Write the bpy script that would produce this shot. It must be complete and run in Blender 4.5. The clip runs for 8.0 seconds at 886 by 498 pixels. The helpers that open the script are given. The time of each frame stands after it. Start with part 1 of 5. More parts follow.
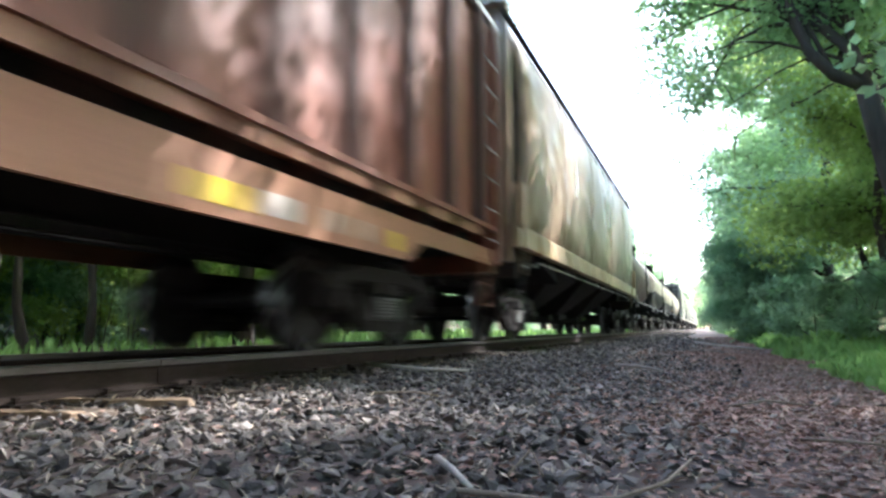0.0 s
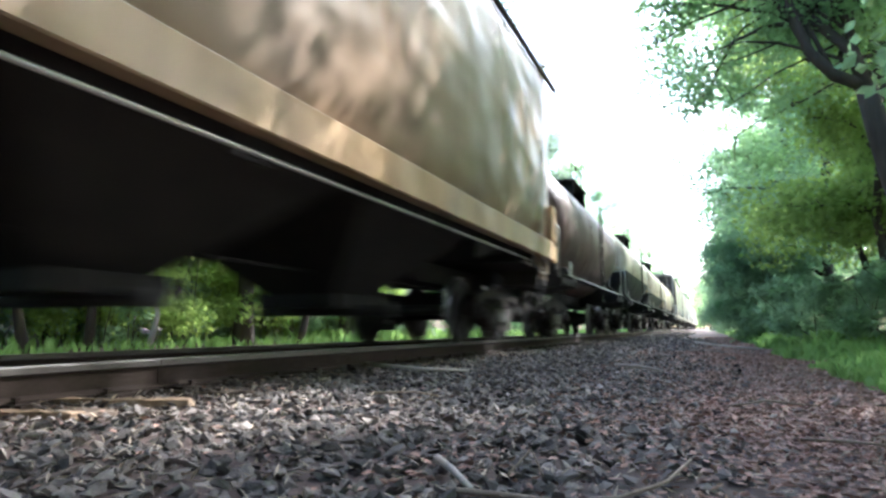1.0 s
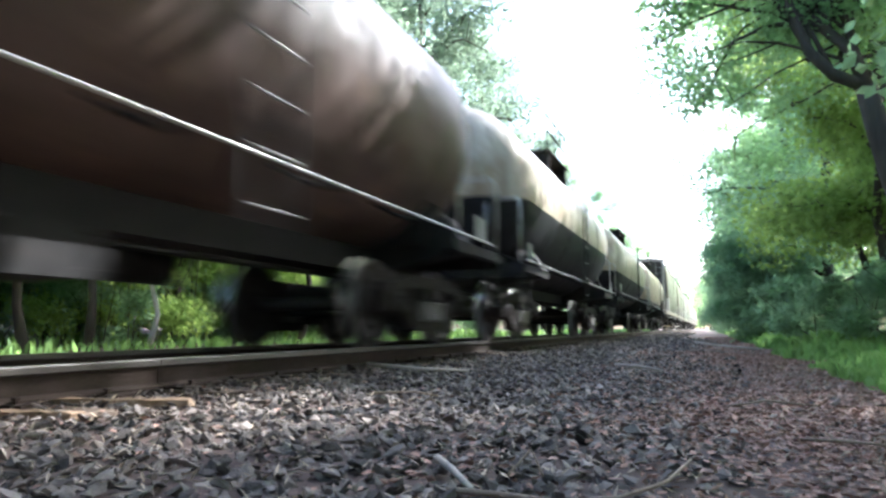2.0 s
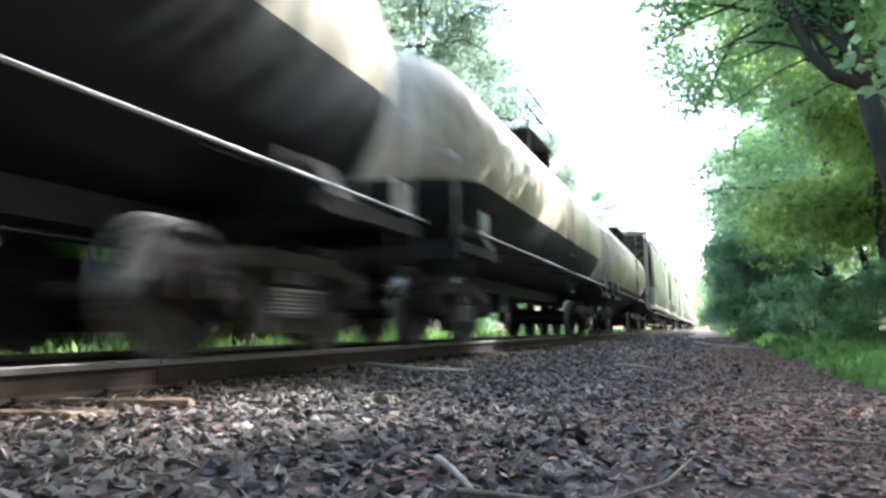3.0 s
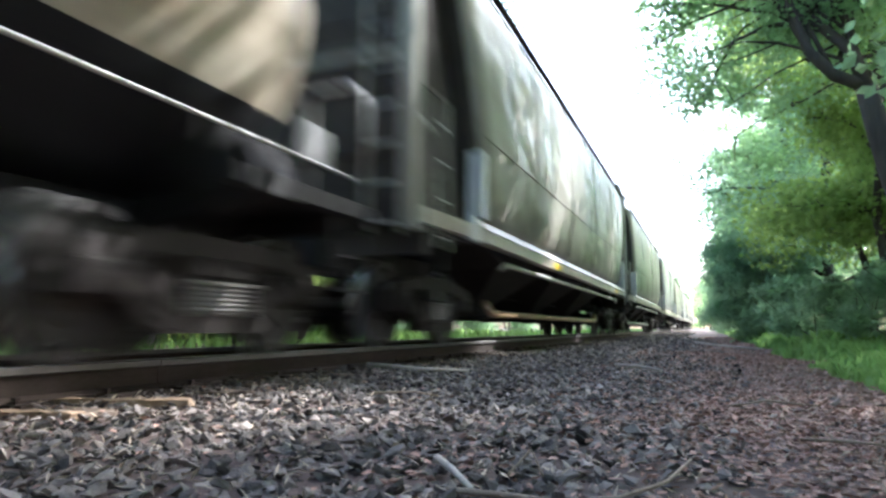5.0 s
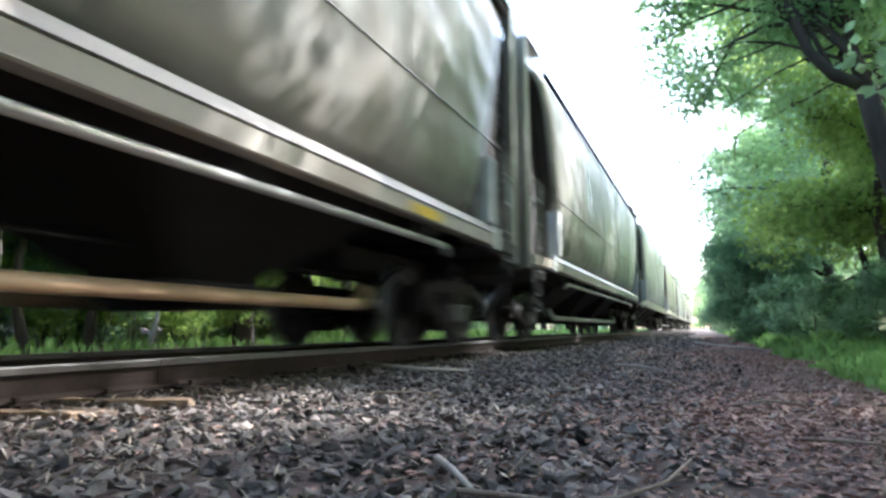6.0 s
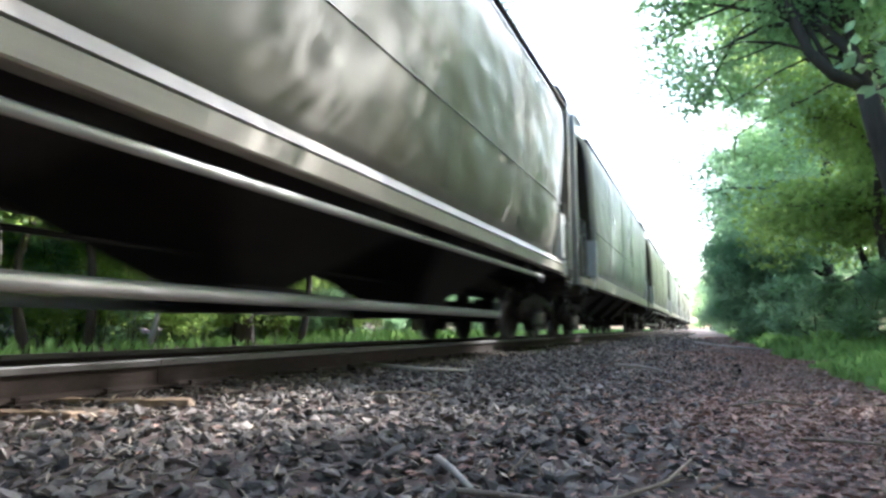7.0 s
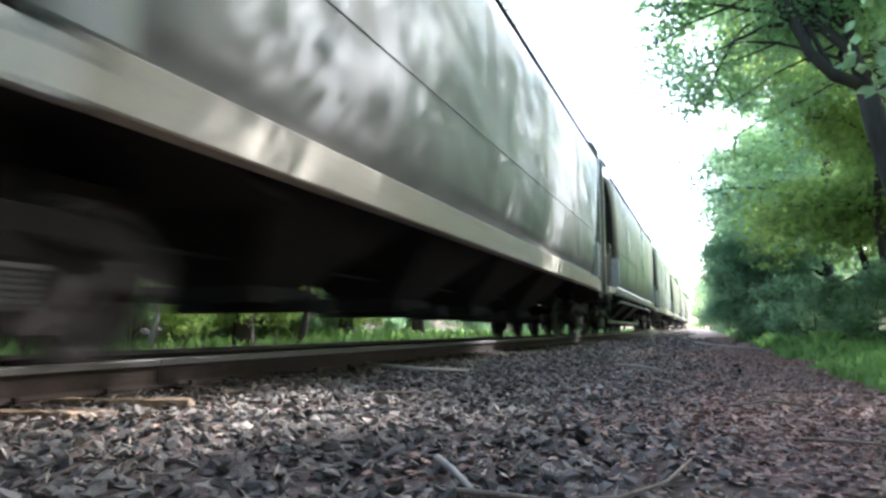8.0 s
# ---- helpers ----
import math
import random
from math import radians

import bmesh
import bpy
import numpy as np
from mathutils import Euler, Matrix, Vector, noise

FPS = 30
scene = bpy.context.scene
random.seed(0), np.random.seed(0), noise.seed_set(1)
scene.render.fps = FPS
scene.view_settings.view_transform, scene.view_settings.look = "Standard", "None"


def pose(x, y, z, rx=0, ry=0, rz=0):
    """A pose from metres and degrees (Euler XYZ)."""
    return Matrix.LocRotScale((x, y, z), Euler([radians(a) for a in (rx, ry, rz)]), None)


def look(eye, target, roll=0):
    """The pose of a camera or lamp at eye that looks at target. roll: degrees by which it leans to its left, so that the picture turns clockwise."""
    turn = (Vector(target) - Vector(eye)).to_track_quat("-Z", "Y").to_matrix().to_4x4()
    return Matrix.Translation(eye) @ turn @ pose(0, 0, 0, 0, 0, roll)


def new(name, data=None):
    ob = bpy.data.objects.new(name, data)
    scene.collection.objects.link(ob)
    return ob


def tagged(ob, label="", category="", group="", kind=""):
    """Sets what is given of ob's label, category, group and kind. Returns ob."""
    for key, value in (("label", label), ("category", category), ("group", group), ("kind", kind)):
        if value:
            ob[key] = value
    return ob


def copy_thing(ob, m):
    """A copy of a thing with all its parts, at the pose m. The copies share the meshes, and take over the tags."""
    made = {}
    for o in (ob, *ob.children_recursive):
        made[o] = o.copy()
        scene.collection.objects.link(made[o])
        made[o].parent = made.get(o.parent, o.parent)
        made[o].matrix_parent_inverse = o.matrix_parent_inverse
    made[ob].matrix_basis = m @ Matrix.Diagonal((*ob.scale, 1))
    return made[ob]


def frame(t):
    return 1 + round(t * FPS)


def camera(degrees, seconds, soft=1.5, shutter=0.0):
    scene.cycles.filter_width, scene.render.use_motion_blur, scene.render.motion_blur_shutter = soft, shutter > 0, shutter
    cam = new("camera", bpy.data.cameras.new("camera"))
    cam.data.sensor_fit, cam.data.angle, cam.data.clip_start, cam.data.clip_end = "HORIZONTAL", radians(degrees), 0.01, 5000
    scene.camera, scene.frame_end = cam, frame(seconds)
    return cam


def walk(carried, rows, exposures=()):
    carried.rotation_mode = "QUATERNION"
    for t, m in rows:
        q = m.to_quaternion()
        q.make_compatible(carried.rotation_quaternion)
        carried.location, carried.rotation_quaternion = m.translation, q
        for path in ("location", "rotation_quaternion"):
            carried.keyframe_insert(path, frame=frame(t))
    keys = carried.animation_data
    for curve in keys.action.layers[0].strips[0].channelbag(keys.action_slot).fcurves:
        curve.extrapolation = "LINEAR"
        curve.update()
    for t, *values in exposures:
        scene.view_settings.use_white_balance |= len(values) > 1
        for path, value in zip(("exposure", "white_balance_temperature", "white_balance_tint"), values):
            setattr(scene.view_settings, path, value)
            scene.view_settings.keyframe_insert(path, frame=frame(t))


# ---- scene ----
# ------------------------------------------------------------ camera
cam = camera(68.57, 8.0, soft=2.7, shutter=0.9)
EYE = (0.0, 0.0, 0.5)
STAND = Matrix.Translation(EYE) @ Euler((radians(90 + 6.98), 0, radians(21.92))).to_matrix().to_4x4()
walk(cam, [(0, STAND), (8, STAND)], exposures=[(0, 2.86, 5600, 10), (4.5, 2.92, 5650, 11), (6.0, 2.80, 5600, 11), (8, 2.80, 5600, 11)])

SPEED = 13.95      # metres a second, towards -y
TRACK_X = -4.0     # centre line of the track
RAIL = 0.31        # height of the rail's top
BODY_LIFT = 0.05        # the bodies sit this much higher, to fit the camera's view
V = Vector

# ------------------------------------------------------------ light
TO_SUN = V((0.50, 0.58, 0.645)).normalized()
world = bpy.data.worlds.new("sky")
scene.world = world
world.use_nodes = True
wn = world.node_tree.nodes
sky = wn.new("ShaderNodeTexSky")
sky.sky_type = "NISHITA"
sky.sun_disc = False
sky.sun_elevation = math.asin(TO_SUN.z)
sky.sun_rotation = math.atan2(TO_SUN.x, TO_SUN.y)
sky.air_density, sky.dust_density, sky.ozone_density = 1.0, 4.0, 1.0
wn["Background"].inputs["Strength"].default_value = 0.15
world.node_tree.links.new(sky.outputs[0], wn["Background"].inputs["Color"])
sun = new("sun", bpy.data.lights.new("sun", "SUN"))
sun.data.energy, sun.data.angle, sun.data.color = 2.8, radians(0.6), (1.0, 0.95, 0.87)
sun.matrix_world = look(TO_SUN * 60, (0, 0, 0))


# ------------------------------------------------------------ materials
def mat(name, a, b, rough=0.6, metal=0.0, scale=4.0, fine=60.0, bump=0.15, dirt=None, dirt_amount=0.0, dirt_scale=1.5,
        stretch=(1, 1, 1), vary=0.0, island=False, spread=0.12, streak=None, dent=0.0, spec=0.5):
    """A surface of two colours mixed by coarse and fine noise, with stains, relief and uneven gloss."""
    m = bpy.data.materials.new(name)
    m.use_nodes = True
    n, l = m.node_tree.nodes, m.node_tree.links
    bsdf = n["Principled BSDF"]
    co = n.new("ShaderNodeTexCoord")
    mp = n.new("ShaderNodeMapping")
    mp.inputs["Scale"].default_value = stretch
    l.new(co.outputs["Object"], mp.inputs["Vector"])

    def noise_at(s, detail=5, rough_=0.6):
        t = n.new("ShaderNodeTexNoise")
        t.inputs["Scale"].default_value, t.inputs["Detail"].default_value, t.inputs["Roughness"].default_value = s, detail, rough_
        l.new(mp.outputs[0], t.inputs["Vector"])
        return t

    def ramp(src, lo, hi):
        r = n.new("ShaderNodeMapRange")
        r.inputs["From Min"].default_value, r.inputs["From Max"].default_value = lo, hi
        l.new(src, r.inputs["Value"])
        return r.outputs[0]

    def mix(f, x, y):
        k = n.new("ShaderNodeMix")
        k.data_type = "RGBA"
        l.new(f, k.inputs[0])
        for sock, val in ((6, x), (7, y)):
            if isinstance(val, tuple):
                k.inputs[sock].default_value = (*val, 1)
            else:
                l.new(val, k.inputs[sock])
        return k.outputs[2]
    big, small = noise_at(scale), noise_at(fine, 3)
    col = mix(ramp(big.outputs[0], 0.35, 0.65), a, b)
    col = mix(ramp(small.outputs[0], 0.3, 1.2), col, tuple(0.6 * c for c in a))
    if dirt:
        d = noise_at(dirt_scale, 8, 0.7)
        col = mix(ramp(d.outputs[0], 0.72 - 0.4 * dirt_amount, 0.8 - 0.15 * dirt_amount), col, dirt)
    if streak:
        far = n.new("ShaderNodeMapping")
        far.inputs["Scale"].default_value = (1, 1, 0.07)
        l.new(co.outputs["Object"], far.inputs["Vector"])
        d2 = n.new("ShaderNodeTexNoise")
        d2.inputs["Scale"].default_value, d2.inputs["Detail"].default_value, d2.inputs["Roughness"].default_value = 5.0, 6, 0.65
        l.new(far.outputs[0], d2.inputs["Vector"])
        col = mix(ramp(d2.outputs[0], 0.50, 0.74), col, streak)
    if vary:
        src = n.new("ShaderNodeNewGeometry").outputs["Random Per Island"] if island else n.new("ShaderNodeObjectInfo").outputs["Random"]
        hs = n.new("ShaderNodeHueSaturation")
        l.new(ramp_out(n, l, src, 1 - vary, 1 + vary), hs.inputs["Value"])
        l.new(col, hs.inputs["Color"])
        col = hs.outputs[0]
    l.new(col, bsdf.inputs["Base Color"])
    l.new(ramp_out(n, l, big.outputs[0], rough - spread, rough + spread), bsdf.inputs["Roughness"])
    bsdf.inputs["Metallic"].default_value = metal
    bsdf.inputs["Specular IOR Level"].default_value = spec
    if bump:
        bp = n.new("ShaderNodeBump")
        bp.inputs["Strength"].default_value, bp.inputs["Distance"].default_value = bump, 0.01
        l.new(small.outputs[0], bp.inputs["Height"])
        if dent:
            wide = n.new("ShaderNodeTexNoise")
            wide.inputs["Scale"].default_value, wide.inputs["Detail"].default_value = 1.7, 1
            l.new(co.outputs["Object"], wide.inputs["Vector"])
            b2 = n.new("ShaderNodeBump")
            b2.inputs["Strength"].default_value, b2.inputs["Distance"].default_value = dent, 0.12
            l.new(wide.outputs[0], b2.inputs["Height"])
            l.new(b2.outputs[0], bp.inputs["Normal"])
        l.new(bp.outputs[0], bsdf.inputs["Normal"])
    return m


def ramp_out(n, l, src, lo, hi):
    r = n.new("ShaderNodeMapRange")
    r.inputs["To Min"].default_value, r.inputs["To Max"].default_value = lo, hi
    l.new(src, r.inputs["Value"])
    return r.outputs[0]


def leaf_mat(name, a, b, through_col, share=0.45):
    """Leaves: each its own green, and light shines through them."""
    m = bpy.data.materials.new(name)
    m.use_nodes = True
    n, l = m.node_tree.nodes, m.node_tree.links
    out = n["Material Output"]
    bsdf = n["Principled BSDF"]
    bsdf.inputs["Roughness"].default_value = 0.55
    bsdf.inputs["Specular IOR Level"].default_value = 0.22
    g = n.new("ShaderNodeNewGeometry")
    k = n.new("ShaderNodeMix")
    k.data_type = "RGBA"
    l.new(g.outputs["Random Per Island"], k.inputs[0])
    k.inputs[6].default_value, k.inputs[7].default_value = (*a, 1), (*b, 1)
    l.new(k.outputs[2], bsdf.inputs["Base Color"])
    tr = n.new("ShaderNodeBsdfTranslucent")
    tr.inputs[0].default_value = (*through_col, 1)
    ms = n.new("ShaderNodeMixShader")
    ms.inputs[0].default_value = share
    l.new(bsdf.outputs[0], ms.inputs[1])
    l.new(tr.outputs[0], ms.inputs[2])
    l.new(ms.outputs[0], out.inputs[0])
    return m


M = dict(
    rust_side=mat("rusty red boxcar paint", (0.23, 0.066, 0.034), (0.35, 0.12, 0.06), 0.5, scale=1.2, fine=30, dirt=(0.09, 0.045, 0.03), dirt_amount=0.55, stretch=(1, 1, 0.35), streak=(0.07, 0.035, 0.025), dent=0.5),
    rust_sill=mat("rusted orange sill paint", (0.36, 0.155, 0.08), (0.50, 0.25, 0.14), 0.45, scale=1.4, fine=30, dirt=(0.20, 0.075, 0.04), dirt_amount=0.5, stretch=(1, 0.35, 1), dent=0.3),
    tan=mat("dirty tan paint", (0.46, 0.30, 0.165), (0.56, 0.40, 0.24), 0.30, scale=0.9, fine=25, bump=0.05, dirt=(0.20, 0.13, 0.08), dirt_amount=0.5, stretch=(1, 1, 0.3), streak=(0.17, 0.11, 0.065), dent=0.5),
    shaded_rust=mat("rust with rib shade in its colour", (0.07, 0.028, 0.018), (0.13, 0.055, 0.034), 0.65, scale=3, fine=40, bump=0.2, dirt=(0.22, 0.09, 0.05), dirt_amount=0.35, stretch=(1, 1, 0.3)),
    umber=mat("weathered brown-grey paint", (0.25, 0.165, 0.105), (0.36, 0.255, 0.175), 0.30, scale=0.9, fine=25, bump=0.05, dirt=(0.14, 0.095, 0.07), dirt_amount=0.5, stretch=(1, 1, 0.3), streak=(0.13, 0.09, 0.065), dent=0.5),
    sill=mat("pale dusty sill paint", (0.43, 0.38, 0.31), (0.55, 0.50, 0.42), 0.33, scale=1.5, fine=25, bump=0.05, dirt=(0.20, 0.14, 0.09), dirt_amount=0.62, stretch=(1, 0.4, 1), dent=0.3),
    # Dirt plus the car ends' shade, put into one dark colour
    shaded_grime=mat("dirty dark steel with shade in its colour", (0.034, 0.028, 0.024), (0.075, 0.061, 0.052), 0.75, scale=2, fine=40, bump=0.15, dirt=(0.11, 0.085, 0.068), dirt_amount=0.3, spec=0.25),
    grey=mat("dirty warm grey paint", (0.235, 0.22, 0.185), (0.33, 0.305, 0.26), 0.30, scale=0.9, fine=25, bump=0.05, dirt=(0.15, 0.115, 0.08), dirt_amount=0.5, stretch=(1, 1, 0.3), streak=(0.125, 0.10, 0.075), dent=0.5),
    pale=mat("light grey paint", (0.275, 0.268, 0.262), (0.375, 0.368, 0.36), 0.30, scale=0.9, fine=25, bump=0.05, dirt=(0.17, 0.155, 0.135), dirt_amount=0.45, stretch=(1, 1, 0.3), streak=(0.16, 0.15, 0.135), dent=0.5),
    cream=mat("stained cream paint", (0.56, 0.50, 0.38), (0.66, 0.60, 0.48), 0.42, scale=1.1, fine=30, bump=0.05, dirt=(0.30, 0.21, 0.13), dirt_amount=0.78, stretch=(1, 1, 0.6), streak=(0.21, 0.145, 0.085), dent=0.5),
    brown=mat("dull brown tank paint", (0.085, 0.052, 0.042), (0.15, 0.095, 0.075), 0.5, scale=1.1, fine=30, bump=0.06, dirt=(0.24, 0.13, 0.08), dirt_amount=0.45, stretch=(1, 1, 0.4), streak=(0.045, 0.03, 0.025), dent=0.5),
    black=mat("black tank paint", (0.012, 0.012, 0.014), (0.022, 0.022, 0.024), 0.5, scale=2, fine=40, bump=0.06, dirt=(0.04, 0.034, 0.03), dirt_amount=0.4, stretch=(1, 1, 0.4), spec=0.25),
    under=mat("grimy black underframe and recess shade", (0.018, 0.017, 0.0165), (0.036, 0.032, 0.029), 0.75, scale=3, fine=50, bump=0.3, dirt=(0.04, 0.028, 0.022), dirt_amount=0.3, spec=0.22),
    cast=mat("rusty cast steel", (0.018, 0.013, 0.011), (0.040, 0.030, 0.026), 0.62, scale=4, fine=60, bump=0.35, dirt=(0.02, 0.016, 0.014), dirt_amount=0.62, dirt_scale=3, spec=0.2),
    spring=mat("dusty spring steel", (0.22, 0.20, 0.18), (0.32, 0.295, 0.265), 0.5, scale=9, fine=60, dirt=(0.06, 0.045, 0.04), dirt_amount=0.4),
    wheel=mat("brown wheel steel", (0.022, 0.017, 0.014), (0.042, 0.032, 0.026), 0.7, scale=4, fine=50, dirt=(0.02, 0.018, 0.016), dirt_amount=0.5),
    tread=mat("polished wheel tread", (0.32, 0.31, 0.30), (0.42, 0.41, 0.40), 0.28, metal=0.9, scale=10, fine=80, bump=0.03),
    # Brown blotches on the pale pipe put sun dapples into the colour
    pipe=mat("worn pale pipe with sun dapples in its colour", (0.50, 0.49, 0.46), (0.62, 0.61, 0.58), 0.3, metal=0.35, scale=5, fine=50, bump=0.05, dirt=(0.14, 0.085, 0.06), dirt_amount=0.5, dirt_scale=1.6),
    white=mat("chalky white paint", (0.70, 0.69, 0.64), (0.78, 0.77, 0.72), 0.5, scale=5, fine=60, dirt=(0.4, 0.34, 0.27), dirt_amount=0.3),
    yellow=mat("yellow reflective sheet", (0.80, 0.52, 0.02), (0.85, 0.60, 0.05), 0.35, scale=5, fine=60, dirt=(0.35, 0.24, 0.06), dirt_amount=0.2),
    rail=mat("brown rail side", (0.026, 0.018, 0.014), (0.052, 0.036, 0.028), 0.8, scale=6, fine=70, bump=0.3, stretch=(1, 0.25, 1), dirt=(0.05, 0.032, 0.025), dirt_amount=0.4, spec=0.15),
    railhead=mat("polished rail head", (0.35, 0.34, 0.33), (0.45, 0.44, 0.43), 0.3, metal=0.9, scale=8, fine=80, bump=0.04, stretch=(1, 0.1, 1)),
    railworn=mat("worn side of the rail head", (0.10, 0.088, 0.08), (0.16, 0.143, 0.13), 0.5, metal=0.3, scale=6, fine=70, bump=0.1, stretch=(1, 0.2, 1)),
    debris=mat("straw and bark crumbs", (0.30, 0.23, 0.16), (0.46, 0.37, 0.27), 0.8, scale=20, fine=120, bump=0.3, vary=0.6, island=True),
    tie=mat("weathered sleeper wood", (0.09, 0.06, 0.04), (0.17, 0.12, 0.08), 0.85, scale=3, fine=45, bump=0.6, stretch=(0.15, 1, 1), dirt=(0.06, 0.045, 0.035), dirt_amount=0.45, vary=0.35),
    plank=mat("sun-bleached board", (0.19, 0.12, 0.07), (0.30, 0.205, 0.125), 0.8, scale=4, fine=45, bump=0.5, stretch=(0.15, 1, 1), dirt=(0.10, 0.07, 0.05), dirt_amount=0.45),
    driftwood=mat("bare bleached stick", (0.42, 0.36, 0.29), (0.55, 0.48, 0.40), 0.8, scale=12, fine=60, bump=0.4, dirt=(0.2, 0.15, 0.11), dirt_amount=0.4, dirt_scale=6),
    stone=mat("grey ballast stone", (0.088, 0.073, 0.062), (0.255, 0.217, 0.188), 0.8, scale=9, fine=90, bump=0.4, dirt=(0.12, 0.085, 0.07), dirt_amount=0.45, dirt_scale=5, spec=0.25, vary=0.75, island=True),
    stone_one=mat("grey ballast stone, single", (0.088, 0.073, 0.062), (0.255, 0.217, 0.188), 0.8, scale=9, fine=90, bump=0.4, dirt=(0.12, 0.085, 0.07), dirt_amount=0.45, dirt_scale=5, spec=0.25, vary=0.75),
    dark_stone=mat("dark brown ballast stone", (0.045, 0.033, 0.027), (0.10, 0.075, 0.06), 0.6, scale=9, fine=90, bump=0.4, dirt=(0.16, 0.12, 0.10), dirt_amount=0.25, dirt_scale=5, vary=0.5, island=True),
    litter=mat("dry brown leaves", (0.27, 0.135, 0.095), (0.46, 0.295, 0.22), 0.75, scale=20, fine=120, bump=0.3, vary=0.5, island=True),
    twig=mat("dry twig bark", (0.22, 0.16, 0.11), (0.36, 0.28, 0.20), 0.85, scale=15, fine=90, bump=0.5),
    soil=mat("gritty dark soil", (0.07, 0.043, 0.033), (0.125, 0.083, 0.065), 0.9, scale=1.2, fine=40, bump=0.8, dirt=(0.075, 0.05, 0.04), dirt_amount=0.6, dirt_scale=2.5),
    bark=mat("grey-brown bark", (0.05, 0.04, 0.031), (0.105, 0.087, 0.07), 0.9, scale=3, fine=22, bump=1.0, stretch=(1, 1, 0.18), dirt=(0.07, 0.085, 0.045), dirt_amount=0.35),
    birch=mat("pale grey bark", (0.42, 0.40, 0.35), (0.55, 0.52, 0.46), 0.85, scale=4, fine=25, bump=0.8, stretch=(1, 1, 0.4), dirt=(0.12, 0.1, 0.08), dirt_amount=0.5, dirt_scale=4),
    leaf=leaf_mat("broad green leaves", (0.09, 0.15, 0.08), (0.15, 0.23, 0.12), (0.46, 0.68, 0.30), 0.62),
    leaf_dark=leaf_mat("deep green leaves", (0.085, 0.14, 0.088), (0.13, 0.20, 0.125), (0.38, 0.56, 0.31), 0.6),
    # Greyed greens put haze and backlight into the leaf colour
    leaf_hazed=leaf_mat("green leaves greyed with haze", (0.10, 0.14, 0.105), (0.16, 0.20, 0.155), (0.30, 0.40, 0.27), 0.5),
    leaf_light=leaf_mat("yellow-green leaves", (0.10, 0.19, 0.06), (0.18, 0.28, 0.09), (0.44, 0.58, 0.15), 0.55),
    grass=leaf_mat("grass blades", (0.09, 0.19, 0.065), (0.17, 0.28, 0.09), (0.34, 0.54, 0.15), 0.5),
)


# ------------------------------------------------------------ mesh helpers
def box(bm, x0, x1, y0, y1, z0, z1, m=None):
    v = [V((x, y, z)) for x in (x0, x1) for y in (y0, y1) for z in (z0, z1)]
    if m is not None:
        v = [m @ p for p in v]
    v = [bm.verts.new(p) for p in v]
    for f in ((0, 1, 3, 2), (4, 6, 7, 5), (0, 4, 5, 1), (2, 3, 7, 6), (0, 2, 6, 4), (1, 5, 7, 3)):
        bm.faces.new([v[i] for i in f])


def tube(bm, pts, radii, n=10, caps=True):
    """A round bar through the points; radii: one or one for each point."""
    pts = [V(p) for p in pts]
    if not isinstance(radii, (list, tuple)):
        radii = [radii] * len(pts)
    rings = []
    for i, p in enumerate(pts):
        d = (pts[min(i + 1, len(pts) - 1)] - pts[max(i - 1, 0)]).normalized()
        side = d.cross(V((0.3, 0.2, 1)) if abs(d.z) < 0.9 else V((1, 0.2, 0.1))).normalized()
        up = d.cross(side)
        rings.append([bm.verts.new(p + radii[i] * (side * math.cos(k * math.tau / n) + up * math.sin(k * math.tau / n))) for k in range(n)])
    for a, b in zip(rings, rings[1:]):
        for k in range(n):
            f = bm.faces.new((a[k], a[(k + 1) % n], b[(k + 1) % n], b[k]))
            f.smooth = True
    if caps:
        bm.faces.new(rings[0][::-1])
        bm.faces.new(rings[-1])


def prism(bm, outline, axis, lo, hi):
    """An outline of (u, v) drawn out along the axis x or y."""
    def at(u, w, d):
        return (d, u, w) if axis == "x" else (u, d, w)
    a = [bm.verts.new(at(u, w, lo)) for u, w in outline]
    b = [bm.verts.new(at(u, w, hi)) for u, w in outline]
    n = len(outline)
    bm.faces.new(a)
    bm.faces.new(b[::-1])
    for i in range(n):
        bm.faces.new((a[i], b[i], b[(i + 1) % n], a[(i + 1) % n]))


def disc_lathe(bm, profile, n=28, centre=(0, 0, 0)):
    """A body turned round the x axis: profile of (x, radius)."""
    rings = []
    for x, r in profile:
        rings.append([bm.verts.new((centre[0] + x, centre[1] + r * math.cos(k * math.tau / n), centre[2] + r * math.sin(k * math.tau / n))) for k in range(n)])
    for a, b in zip(rings, rings[1:]):
        for k in range(n):
            bm.faces.new((a[k], a[(k + 1) % n], b[(k + 1) % n], b[k]))
    bm.faces.new(rings[0])
    bm.faces.new(rings[-1])


def mesh_of(name, bm, material, bevel=0.0):
    if bevel:
        bmesh.ops.bevel(bm, geom=[e for e in bm.edges if len(e.link_faces) == 2 and e.calc_face_angle(0) > 0.6], offset=bevel, segments=1, affect="EDGES")
    bmesh.ops.recalc_face_normals(bm, faces=bm.faces)
    me = bpy.data.meshes.new(name)
    bm.to_mesh(me)
    bm.free()
    for m in (material if isinstance(material, (list, tuple)) else [material]):
        me.materials.append(m)
    return me


def under(name, me, parent, m=None, label=""):
    """One mesh as an object under a thing or a part."""
    ob = new(name, me)
    ob.parent = parent
    if m is not None:
        ob.matrix_basis = m
    return tagged(ob, label)


def part(name, bm, material, parent, label="", bevel=0.0, m=None):
    return under(name, mesh_of(name, bm, material, bevel), parent, m, label)


def thing(name, label, category, group="", m=None, kind=""):
    ob = new(name)
    ob.empty_display_size = 0.3
    if m is not None:
        ob.matrix_basis = m
    return tagged(ob, label, category, group, kind)


